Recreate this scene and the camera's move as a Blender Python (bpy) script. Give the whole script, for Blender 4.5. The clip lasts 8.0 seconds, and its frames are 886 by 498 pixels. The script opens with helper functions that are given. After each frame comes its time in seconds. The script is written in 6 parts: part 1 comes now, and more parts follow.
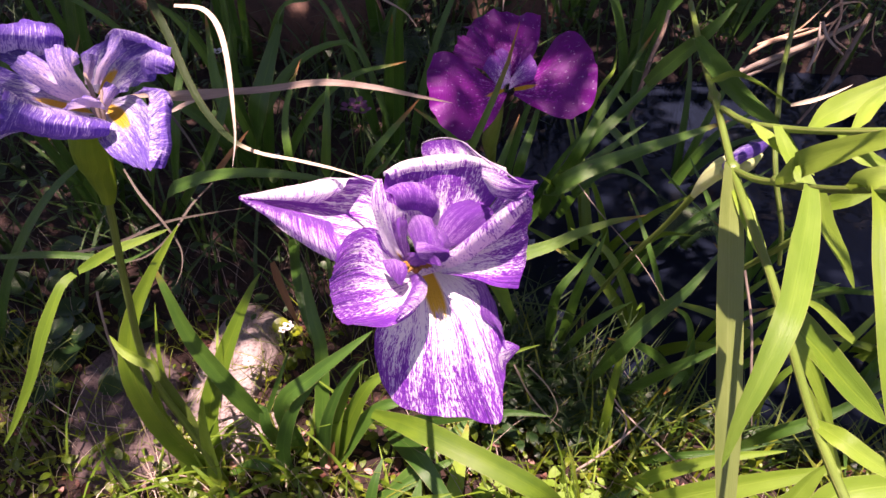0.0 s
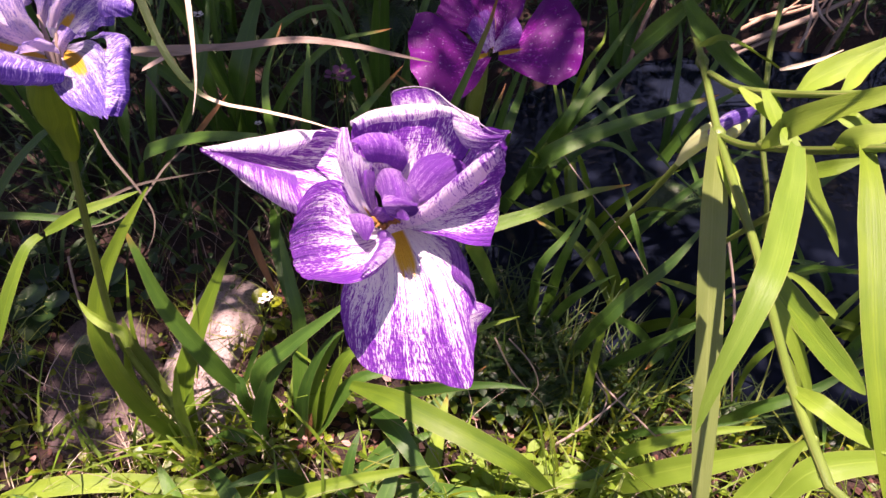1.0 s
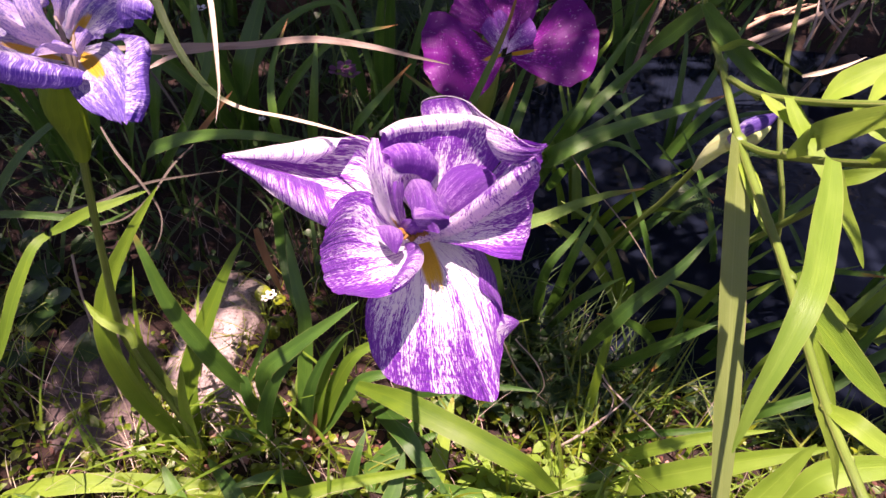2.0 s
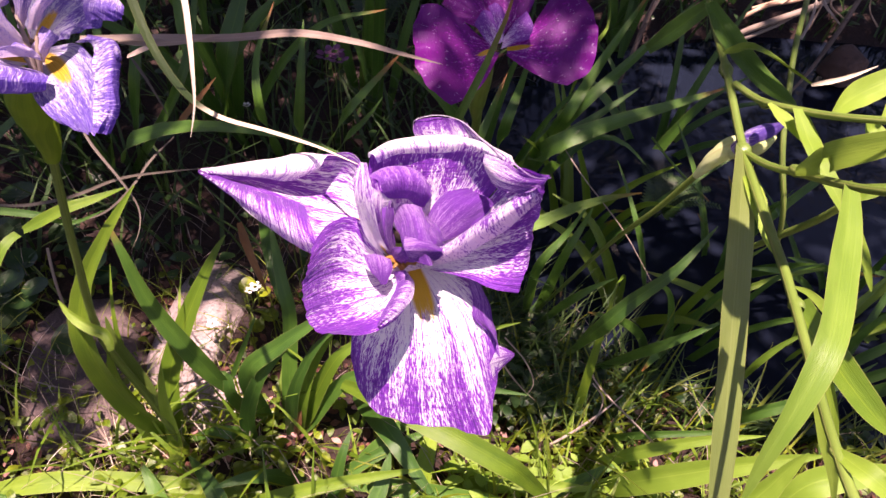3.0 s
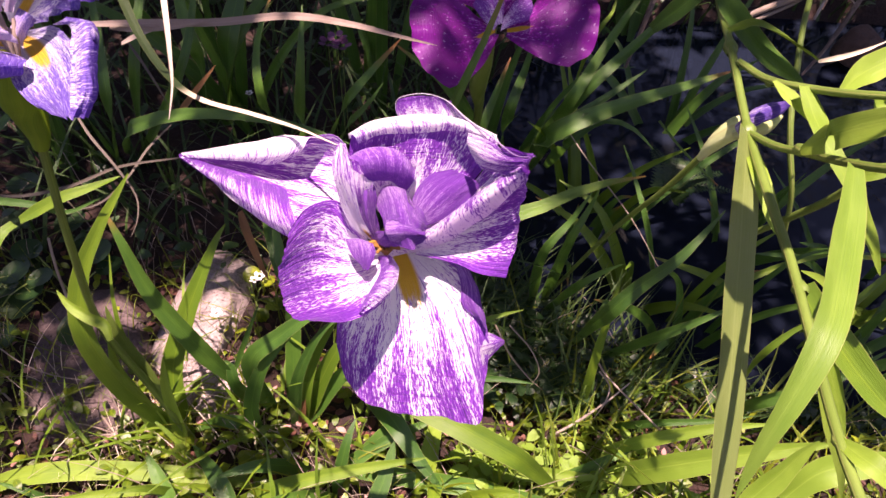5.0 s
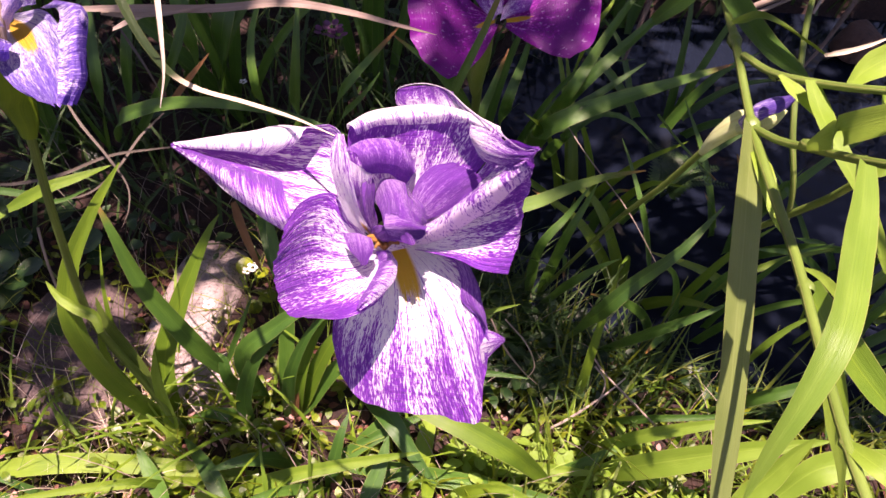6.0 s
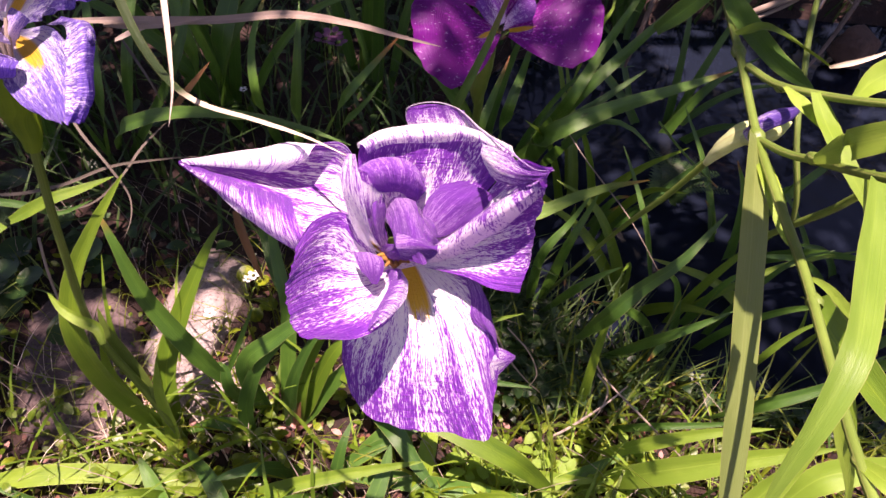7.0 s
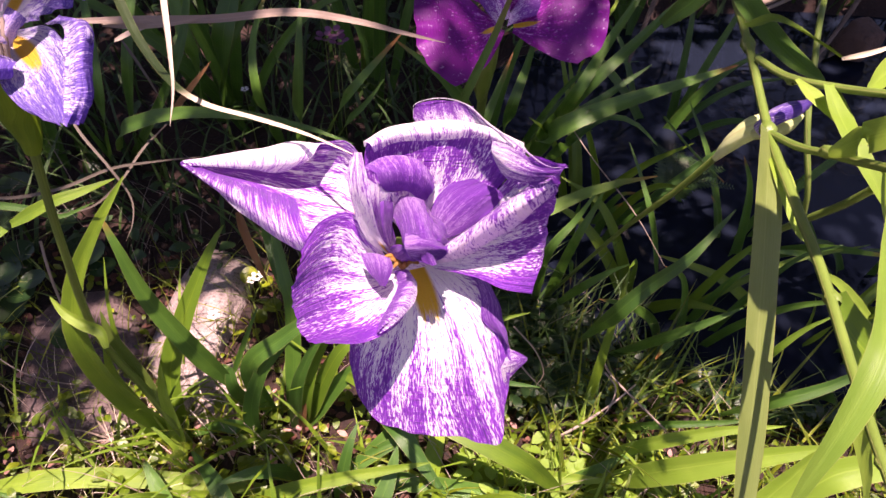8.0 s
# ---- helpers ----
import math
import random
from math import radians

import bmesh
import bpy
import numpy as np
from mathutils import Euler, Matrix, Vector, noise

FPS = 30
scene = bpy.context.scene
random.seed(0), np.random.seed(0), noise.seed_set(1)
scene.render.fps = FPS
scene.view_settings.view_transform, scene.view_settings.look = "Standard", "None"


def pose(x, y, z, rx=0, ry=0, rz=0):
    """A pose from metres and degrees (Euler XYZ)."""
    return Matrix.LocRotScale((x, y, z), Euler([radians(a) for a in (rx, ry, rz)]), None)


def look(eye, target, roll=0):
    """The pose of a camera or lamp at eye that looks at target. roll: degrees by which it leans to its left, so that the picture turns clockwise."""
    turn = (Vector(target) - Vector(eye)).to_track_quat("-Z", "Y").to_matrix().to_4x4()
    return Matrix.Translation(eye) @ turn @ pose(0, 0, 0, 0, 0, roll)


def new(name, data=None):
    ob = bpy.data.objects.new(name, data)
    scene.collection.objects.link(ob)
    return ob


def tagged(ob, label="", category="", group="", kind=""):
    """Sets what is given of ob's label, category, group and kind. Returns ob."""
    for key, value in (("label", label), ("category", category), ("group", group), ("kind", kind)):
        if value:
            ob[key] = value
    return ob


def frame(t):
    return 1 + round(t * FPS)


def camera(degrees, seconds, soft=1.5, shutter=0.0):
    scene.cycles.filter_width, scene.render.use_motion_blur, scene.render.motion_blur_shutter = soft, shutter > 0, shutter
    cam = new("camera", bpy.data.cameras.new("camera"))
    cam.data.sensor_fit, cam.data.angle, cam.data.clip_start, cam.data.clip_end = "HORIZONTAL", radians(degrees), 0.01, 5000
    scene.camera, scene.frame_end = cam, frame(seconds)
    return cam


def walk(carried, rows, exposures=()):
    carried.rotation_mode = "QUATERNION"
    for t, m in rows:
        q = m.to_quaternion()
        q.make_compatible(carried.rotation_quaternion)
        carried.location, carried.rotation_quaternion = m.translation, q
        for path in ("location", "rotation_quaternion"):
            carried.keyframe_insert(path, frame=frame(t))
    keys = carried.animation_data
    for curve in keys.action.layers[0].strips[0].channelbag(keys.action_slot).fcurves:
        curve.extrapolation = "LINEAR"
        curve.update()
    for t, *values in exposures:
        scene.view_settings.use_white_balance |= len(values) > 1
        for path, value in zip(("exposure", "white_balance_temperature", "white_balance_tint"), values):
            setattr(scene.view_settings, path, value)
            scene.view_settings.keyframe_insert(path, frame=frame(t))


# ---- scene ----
cam = camera(65.4, 8.0)
METRES, EYE, TILT, LEAN, TURN = 0.15, 0.90, -45.0, 0.0, 0.0
ROWS = [
    (0.0, 0.0, 0.0, 0.0, -0.0, -0.0, 0.0),
    (0.5, 0.1034, 0.0435, -0.0661, -0.66, -1.11, -1.19),
    (1.0, 0.0667, 0.1051, -0.0785, -0.88, -1.68, -0.9),
    (2.5, -0.0702, 0.219, 0.0574, -1.9, -3.15, -1.81),
    (3.0, -0.0621, 0.307, 0.1343, -2.35, -4.14, -2.14),
    (3.5, 0.0061, 0.2963, 0.1124, -1.42, -4.13, -1.68),
    (4.0, 0.0496, 0.3261, 0.1055, -1.48, -4.4, -1.34),
    (4.5, 0.0385, 0.3441, 0.1137, -1.18, -4.65, -1.32),
    (6.0, 0.005, 0.4331, 0.12, -1.79, -5.74, -2.14),
    (6.5, 0.0188, 0.4323, 0.1456, -1.48, -5.51, -1.89),
    (7.0, -0.0336, 0.4454, 0.1613, -2.03, -5.49, -1.98),
    (7.5, -0.0629, 0.4496, 0.1598, -1.78, -5.66, -1.57),
    (8.0, -0.0512, 0.497, 0.1608, -1.89, -5.63, -1.33),
]
walk(cam, [(t, pose(0, 0, EYE, TILT, LEAN, TURN) @ pose(METRES * x, METRES * y, METRES * z, 90 + pitch, roll, yaw)) for t, x, y, z, yaw, pitch, roll in ROWS],
     exposures=[(0.0, 1.80, 7000, 52), (8.0, 1.78, 7000, 52)])

# ---- light: a high summer sun and a clear sky ----
SUN_ELEVATION, SUN_AZIMUTH = radians(85), radians(195)
SUN_WAY = Vector((math.cos(SUN_ELEVATION) * math.sin(SUN_AZIMUTH), math.cos(SUN_ELEVATION) * math.cos(SUN_AZIMUTH), math.sin(SUN_ELEVATION)))
world = bpy.data.worlds.new("sky")
scene.world = world
world.use_nodes = True
sky = world.node_tree.nodes.new("ShaderNodeTexSky")
sky.sky_type, sky.sun_disc = "NISHITA", False
sky.sun_elevation, sky.sun_rotation = SUN_ELEVATION, SUN_AZIMUTH
world.node_tree.links.new(sky.outputs[0], world.node_tree.nodes["Background"].inputs[0])
world.node_tree.nodes["Background"].inputs[1].default_value = 0.054
sun = new("sun", bpy.data.lights.new("sun", "SUN"))
sun.data.energy, sun.data.angle, sun.data.color = 5.0, radians(0.53), (1.0, 0.93, 0.80)
sun.matrix_world = look(SUN_WAY * 20, (0, 0, 0))


# ---- materials ----
class Nodes:
    """A short way to write node materials."""

    def __init__(self, name):
        self.mat = bpy.data.materials.new(name)
        self.mat.use_nodes = True
        self.tree = self.mat.node_tree
        self.shader = self.tree.nodes["Principled BSDF"]
        self.out = self.tree.nodes["Material Output"]

    def add(self, kind, **inputs):
        node = self.tree.nodes.new(kind)
        for key, value in inputs.items():
            self.put(node.inputs[key.replace("_", " ")], value)
        return node

    def put(self, socket, value):
        if isinstance(value, bpy.types.NodeSocket):
            self.tree.links.new(value, socket)
        else:
            socket.default_value = value

    def math(self, op, a, b=0.0, c=0.0, clamp=False):
        node = self.tree.nodes.new("ShaderNodeMath")
        node.operation, node.use_clamp = op, clamp
        for socket, value in zip(node.inputs, (a, b, c)):
            self.put(socket, value)
        return node.outputs[0]

    def mix(self, factor, a, b):
        node = self.tree.nodes.new("ShaderNodeMix")
        node.data_type = "RGBA"
        for socket, value in ((node.inputs[0], factor), (node.inputs[6], a), (node.inputs[7], b)):
            self.put(socket, value)
        return node.outputs[2]

    def ramp(self, value, low, high):
        node = self.tree.nodes.new("ShaderNodeMapRange")
        node.interpolation_type = "SMOOTHSTEP"
        for socket, v in zip(node.inputs, (value, low, high, 0.0, 1.0)):
            self.put(socket, v)
        return node.outputs[0]

    def noise(self, vector, scale, detail=3.0, rough=0.55):
        node = self.add("ShaderNodeTexNoise", Scale=scale, Detail=detail, Roughness=rough)
        if vector is not None:
            self.put(node.inputs["Vector"], vector)
        return node.outputs["Fac"]

    def place(self):
        return self.add("ShaderNodeTexCoord").outputs["Object"]

    def stretch(self, vector, x, y, z):
        node = self.add("ShaderNodeMapping", Vector=vector)
        node.inputs["Scale"].default_value = (x, y, z)
        return node.outputs[0]

    def bump(self, height, strength, distance=0.001):
        node = self.add("ShaderNodeBump", Strength=strength, Distance=distance, Height=height)
        self.put(self.shader.inputs["Normal"], node.outputs[0])
        return node.outputs[0]

    def see_through(self, colour, share, normal=None):
        """Lets part of the light through, as thin leaves do."""
        glow = self.add("ShaderNodeBsdfTranslucent", Color=colour)
        if normal is not None:
            self.put(glow.inputs["Normal"], normal)
        both = self.add("ShaderNodeMixShader")
        both.inputs[0].default_value = share
        self.tree.links.new(self.shader.outputs[0], both.inputs[1])
        self.tree.links.new(glow.outputs[0], both.inputs[2])
        self.tree.links.new(both.outputs[0], self.out.inputs[0])


def rgb(r, g, b):
    return (r, g, b, 1.0)


def petal_material(name, dark, mid, pale, white, spread, veins=34.0, signal=0.16, signal_width=0.2, length=1.0, flecks=0.0):
    """Thin veined petal: streaks run from the base to the rim along the sheet, yellow signal at the throat."""
    n = Nodes(name)
    uv = n.add("ShaderNodeUVMap").outputs[0]
    xyz = n.add("ShaderNodeSeparateXYZ", Vector=uv)
    u, v = xyz.outputs[0], xyz.outputs[1]
    side = n.math("ABSOLUTE", n.math("SUBTRACT", u, 0.5))
    wander = n.noise(n.place(), 60.0, 2.0)
    warped = n.add("ShaderNodeCombineXYZ", X=n.math("ADD", u, n.math("MULTIPLY", n.math("SUBTRACT", wander, 0.5), 0.022)), Y=v)
    fine = n.noise(n.stretch(warped.outputs[0], veins * 2.1, 11.0 / length, 1), 1.0, 3.0, 0.6)
    dash = n.noise(n.stretch(warped.outputs[0], veins * 4.2, 26.0 / length, 1), 1.0, 2.0, 0.6)
    rays = n.noise(n.stretch(warped.outputs[0], veins * 0.45, 0.5 / length, 1), 1.0, 3.0, 0.6)
    broad = n.noise(n.stretch(uv, veins * 0.13, 2.6, 1), 1.0, 2.0)
    grain = n.math("MULTIPLY_ADD", n.math("ADD", n.math("MULTIPLY", fine, 0.5), n.math("MULTIPLY", dash, 0.5)), 3.6, -1.3)
    # more dye outward and along the rim, less along single pale rays
    dye = n.math("ADD", n.math("MULTIPLY", n.ramp(v, 0.05, 1.0), 0.58), n.math("MULTIPLY", n.ramp(side, 0.32, 0.5), 0.22))
    dye = n.math("ADD", dye, n.math("MULTIPLY", n.math("SUBTRACT", rays, 0.5), 1.5))
    dye = n.math("ADD", n.math("ADD", dye, n.math("MULTIPLY", n.math("SUBTRACT", broad, 0.5), 0.5)), 0.14 + spread)
    level = n.math("ADD", grain, dye)
    colour = n.mix(n.math("MULTIPLY", n.ramp(dye, 0.35, 1.0), 0.75), white, pale)
    colour = n.mix(n.ramp(level, 0.93, 1.05), colour, mid)
    colour = n.mix(n.ramp(level, 1.08, 1.45), colour, dark)
    if flecks > 0:
        spots = n.noise(n.stretch(uv, 26.0, 16.0, 1), 1.0, 2.0, 0.7)
        colour = n.mix(n.math("MULTIPLY", n.ramp(spots, 0.63, 0.70), flecks), colour, white)
    if signal > 0:
        edge = n.math("ADD", v, n.math("MULTIPLY", n.math("SUBTRACT", fine, 0.5), 0.40))
        patch = n.math("MULTIPLY", n.ramp(edge, signal + 0.05, signal - 0.07), n.ramp(n.math("DIVIDE", side, n.math("SUBTRACT", 1.12, n.math("DIVIDE", v, signal + 0.08))), signal_width, signal_width * 0.6))
        colour = n.mix(patch, colour, rgb(0.66, 0.40, 0.012))
    n.put(n.shader.inputs["Base Color"], colour)
    n.shader.inputs["Roughness"].default_value = 0.52
    n.shader.inputs["Sheen Weight"].default_value = 0.15
    ribs = n.math("ADD", n.math("MULTIPLY", n.noise(n.stretch(uv, veins * 1.2, 1.2, 1), 1.0, 2.0), 0.7), n.math("MULTIPLY", n.noise(n.stretch(uv, 9.0, 60.0, 1), 1.0, 2.0), 0.35))
    normal = n.bump(ribs, 0.8, 0.0026)
    n.see_through(colour, 0.50, normal)
    return n.mat


def leaf_material(name, dark, light, tip=None, share=0.35, gloss=0.42, veins=44.0, blotch=0.5, tip_from=0.95, tip_some=0.72):
    """Strap leaf with fine parallel veins; colour wanders along it and from leaf to leaf."""
    n = Nodes(name)
    uv = n.add("ShaderNodeUVMap").outputs[0]
    v = n.add("ShaderNodeSeparateXYZ", Vector=uv).outputs[1]
    info = n.add("ShaderNodeObjectInfo").outputs["Random"]
    island = n.add("ShaderNodeNewGeometry").outputs["Random Per Island"]
    lines = n.noise(n.stretch(uv, veins, 0.35, 1), 1.0, 3.0)
    mottle = n.noise(n.stretch(uv, 2.5, 5.0, 1), 1.0, 3.0)
    side = n.math("ABSOLUTE", n.math("SUBTRACT", n.add("ShaderNodeSeparateXYZ", Vector=uv).outputs[0], 0.5))
    large = n.noise(n.place(), 22.0, 3.0)
    amount = n.math("ADD", n.math("ADD", n.math("MULTIPLY", large, blotch), n.math("ADD", n.math("MULTIPLY", lines, 0.42), n.math("SUBTRACT", n.math("MULTIPLY", mottle, 0.35), 0.30))), n.math("MULTIPLY", n.math("SUBTRACT", n.math("ADD", info, island), 1.0), 0.3))
    colour = n.mix(n.ramp(amount, 0.2, 0.8), dark, light)
    if tip is not None:
        ragged = n.math("ADD", v, n.math("MULTIPLY", large, 0.12))
        colour = n.mix(n.math("MULTIPLY", n.ramp(ragged, tip_from, tip_from + 0.1), n.ramp(info, tip_some, tip_some + 0.05)), colour, tip)
    # a paler midrib and thin dry margins
    colour = n.mix(n.math("MULTIPLY", n.ramp(side, 0.035, 0.01), 0.35), colour, light)
    colour = n.mix(n.math("MULTIPLY", n.ramp(side, 0.475, 0.495), 0.4), colour, rgb(0.42, 0.38, 0.14))
    specks = n.ramp(n.noise(n.place(), 420.0, 2.0), 0.70, 0.78)
    colour = n.mix(n.math("MULTIPLY", specks, 0.5), colour, rgb(0.16, 0.12, 0.04))
    n.put(n.shader.inputs["Base Color"], colour)
    n.shader.inputs["Roughness"].default_value = gloss
    normal = n.bump(lines, 0.5, 0.001)
    n.see_through(n.mix(0.45, colour, light), share, normal)
    return n.mat


def rough_material(name, a, b, c, scale, bump_size, rough=0.9):
    """Stone, soil and bark: three colours at two scales with relief."""
    n = Nodes(name)
    at = n.place()
    large, small = n.noise(at, scale, 5.0, 0.6), n.noise(at, scale * 9, 5.0, 0.7)
    colour = n.mix(n.ramp(large, 0.35, 0.65), a, b)
    colour = n.mix(n.ramp(small, 0.48, 0.72), colour, c)
    n.put(n.shader.inputs["Base Color"], colour)
    n.shader.inputs["Roughness"].default_value = rough
    n.bump(n.math("ADD", large, n.math("MULTIPLY", small, 0.6)), 0.9, bump_size)
    return n.mat


VIOLETS = rgb(0.175, 0.026, 0.37), rgb(0.335, 0.066, 0.54), rgb(0.56, 0.30, 0.72), rgb(0.90, 0.86, 0.91)
STREAKED = petal_material("violet_streaked_petal", *VIOLETS, -0.01, veins=66.0, signal=0.34, signal_width=0.22)
SIDE_STREAKED = petal_material("violet_side_streaked_petal", *VIOLETS, 0.24, veins=50.0, signal=0.14, signal_width=0.34)
VEINED = petal_material("violet_veined_petal", *VIOLETS, 0.16, veins=44.0, signal=0.0)
OPEN_VEINED = petal_material("violet_open_veined_petal", *VIOLETS, 0.10, veins=42.0, signal=0.0)
NARROW = petal_material("violet_narrow_petal", *VIOLETS, -0.24, veins=22.0, signal=0.30, signal_width=0.36)
RIM = petal_material("pale_rolled_petal", *VIOLETS, -0.24, veins=66.0, signal=0.0, length=4.0)
ROLLED = petal_material("violet_rolled_petal", *VIOLETS, 0.26, veins=66.0, signal=0.0, length=4.0)
LILAC_ROLL = petal_material("lilac_rolled_petal", rgb(0.17, 0.033, 0.33), rgb(0.30, 0.085, 0.50), rgb(0.50, 0.26, 0.68), rgb(0.86, 0.76, 0.86), 0.06, veins=30.0, signal=0.0, length=1.5)
# solid lilac, its pale tone lowered to paint in shade at the throat
LILAC = petal_material("plain_lilac_petal", rgb(0.17, 0.033, 0.33), rgb(0.27, 0.070, 0.45), rgb(0.38, 0.14, 0.58), rgb(0.54, 0.32, 0.68), 0.34, veins=44.0, signal=0.0)
BLUE = petal_material("blue_violet_petal", rgb(0.11, 0.055, 0.36), rgb(0.22, 0.145, 0.50), rgb(0.40, 0.37, 0.66), rgb(0.54, 0.54, 0.66), 0.13, veins=34.0, signal=0.42, signal_width=0.27)
BLUE_RIM = petal_material("blue_violet_rolled_petal", rgb(0.11, 0.05, 0.36), rgb(0.21, 0.125, 0.48), rgb(0.40, 0.32, 0.64), rgb(0.66, 0.60, 0.75), 0.26, veins=26.0, signal=0.0, length=3.0)
BLUE_ARM = petal_material("pale_violet_petal", rgb(0.16, 0.10, 0.42), rgb(0.30, 0.23, 0.54), rgb(0.48, 0.36, 0.62), rgb(0.66, 0.54, 0.68), -0.02, veins=16.0, signal=0.0)
PURPLE_ARM = petal_material("pale_purple_style", rgb(0.20, 0.04, 0.34), rgb(0.30, 0.10, 0.46), rgb(0.45, 0.30, 0.62), rgb(0.60, 0.52, 0.74), 0.22, veins=9.0, signal=0.0)
BUD_SHEATH = leaf_material("pale_bud_sheath", rgb(0.38, 0.50, 0.14), rgb(0.74, 0.80, 0.46), None, 0.35, 0.5, veins=14.0)
PURPLE = petal_material("magenta_purple_petal", rgb(0.18, 0.0008, 0.21), rgb(0.32, 0.003, 0.34), rgb(0.42, 0.02, 0.44), rgb(0.60, 0.38, 0.68), 0.60, veins=9.0, signal=0.24, signal_width=0.16, flecks=0.6)
IRIS_LEAF = leaf_material("iris_leaf", rgb(0.030, 0.098, 0.012), rgb(0.102, 0.245, 0.026), rgb(0.30, 0.12, 0.03))
MID_LEAF = leaf_material("mid_green_leaf", rgb(0.052, 0.13, 0.008), rgb(0.165, 0.285, 0.014), None, 0.46, 0.5)
ORANGE_TIP = leaf_material("leaf_with_orange_end", rgb(0.05, 0.13, 0.014), rgb(0.14, 0.27, 0.03), rgb(0.40, 0.15, 0.03), tip_from=0.99, tip_some=-1.0)
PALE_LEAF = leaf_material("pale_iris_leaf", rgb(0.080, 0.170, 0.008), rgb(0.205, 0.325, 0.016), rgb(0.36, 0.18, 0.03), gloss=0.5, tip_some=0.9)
REED_LEAF = leaf_material("reed_leaf", rgb(0.15, 0.275, 0.020), rgb(0.30, 0.455, 0.055), None, 0.42, 0.48)
REED_STRAP = leaf_material("grey_green_reed_leaf", rgb(0.145, 0.210, 0.050), rgb(0.270, 0.345, 0.110), None, 0.42, 0.38)
REED_SHOOT = leaf_material("mid_green_reed_leaf", rgb(0.105, 0.225, 0.018), rgb(0.225, 0.370, 0.050), None, 0.42, 0.46)
STALK = leaf_material("green_stalk", rgb(0.092, 0.155, 0.022), rgb(0.205, 0.30, 0.055), None, 0.1, 0.4)
STRAW = leaf_material("dry_straw", rgb(0.26, 0.20, 0.155), rgb(0.52, 0.43, 0.355), None, 0.2, 0.7)
# grey straw, lowered in tone so the colour supplies the missing shade
GREY_STRAW = leaf_material("grey_dry_straw", rgb(0.085, 0.07, 0.052), rgb(0.21, 0.18, 0.145), None, 0.2, 0.7)
WHITE_STRAW = leaf_material("bleached_straw", rgb(0.60, 0.50, 0.36), rgb(0.84, 0.76, 0.62), None, 0.25, 0.7)
# the green is darkened to hold the shade on the leaf's upper part
BLEACHED = leaf_material("leaf_with_bleached_end", rgb(0.016, 0.036, 0.010), rgb(0.045, 0.080, 0.020), rgb(0.76, 0.66, 0.48), tip_from=0.66, tip_some=-1.0)
ORANGE_LEAF = leaf_material("orange_withered_leaf", rgb(0.15, 0.065, 0.018), rgb(0.30, 0.14, 0.04), None, 0.2, 0.7)
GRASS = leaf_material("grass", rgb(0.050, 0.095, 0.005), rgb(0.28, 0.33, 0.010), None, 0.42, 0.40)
# dark copy of the grass: the shade is partly in its colours
DIM_GRASS = leaf_material("shade_toned_grass", rgb(0.020, 0.060, 0.008), rgb(0.08, 0.16, 0.02), None, 0.3, 0.5)
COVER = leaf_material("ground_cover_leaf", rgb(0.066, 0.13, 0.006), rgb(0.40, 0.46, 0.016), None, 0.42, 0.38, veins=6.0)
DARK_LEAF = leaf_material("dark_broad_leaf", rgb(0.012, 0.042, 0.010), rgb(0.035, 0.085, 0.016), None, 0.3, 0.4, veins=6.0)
TREE_LEAF = leaf_material("tree_leaf", rgb(0.02, 0.05, 0.012), rgb(0.05, 0.10, 0.02), None, 0.08, 0.5, veins=6.0)
DEAD_LEAF = leaf_material("dead_leaf", rgb(0.06, 0.018, 0.011), rgb(0.27, 0.105, 0.06), None, 0.2, 0.75, veins=6.0)
PINK_LEAF = leaf_material("faded_pink_leaf", rgb(0.36, 0.17, 0.14), rgb(0.66, 0.44, 0.38), None, 0.25, 0.65, veins=6.0)
WHITE_BLOOM = leaf_material("white_petal", rgb(0.65, 0.65, 0.62), rgb(0.82, 0.82, 0.80), None, 0.3, 0.5)
PINK_BLOOM = leaf_material("dull_pink_petal", rgb(0.16, 0.05, 0.13), rgb(0.28, 0.11, 0.22), None, 0.3, 0.5)
YELLOW = leaf_material("yellow_anther", rgb(0.24, 0.11, 0.012), rgb(0.46, 0.25, 0.02), None, 0.15, 0.6)
DRY_TWIG = rough_material("dry_twig", rgb(0.34, 0.20, 0.12), rgb(0.52, 0.36, 0.24), rgb(0.16, 0.09, 0.05), 60.0, 0.002, 0.8)
SOIL = rough_material("dark_soil", rgb(0.014, 0.006, 0.004), rgb(0.028, 0.011, 0.006), rgb(0.050, 0.022, 0.014), 14.0, 0.02, 0.95)
# the mauve stone once more, with shade mixed into its darker colours
DIM_STONE = rough_material("shade_toned_mauve_stone", rgb(0.085, 0.058, 0.052), rgb(0.14, 0.10, 0.092), rgb(0.045, 0.030, 0.026), 16.0, 0.014, 0.85)
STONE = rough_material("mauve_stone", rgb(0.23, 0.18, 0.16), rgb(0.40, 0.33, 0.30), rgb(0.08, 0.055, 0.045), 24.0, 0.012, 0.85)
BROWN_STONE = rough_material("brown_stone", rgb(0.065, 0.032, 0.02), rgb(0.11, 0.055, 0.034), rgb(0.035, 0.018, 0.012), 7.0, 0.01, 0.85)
BARK = rough_material("bark", rgb(0.10, 0.07, 0.05), rgb(0.17, 0.12, 0.09), rgb(0.05, 0.035, 0.03), 12.0, 0.01, 0.9)


def water_material():
    n = Nodes("pond_water")
    n.shader.inputs["Base Color"].default_value = rgb(0.006, 0.009, 0.016)
    n.shader.inputs["Roughness"].default_value = 0.06
    n.shader.inputs["IOR"].default_value = 1.33
    n.shader.inputs["Specular IOR Level"].default_value = 0.3
    n.bump(n.noise(n.place(), 14.0, 2.0), 0.08, 0.02)
    return n.mat


WATER = water_material()


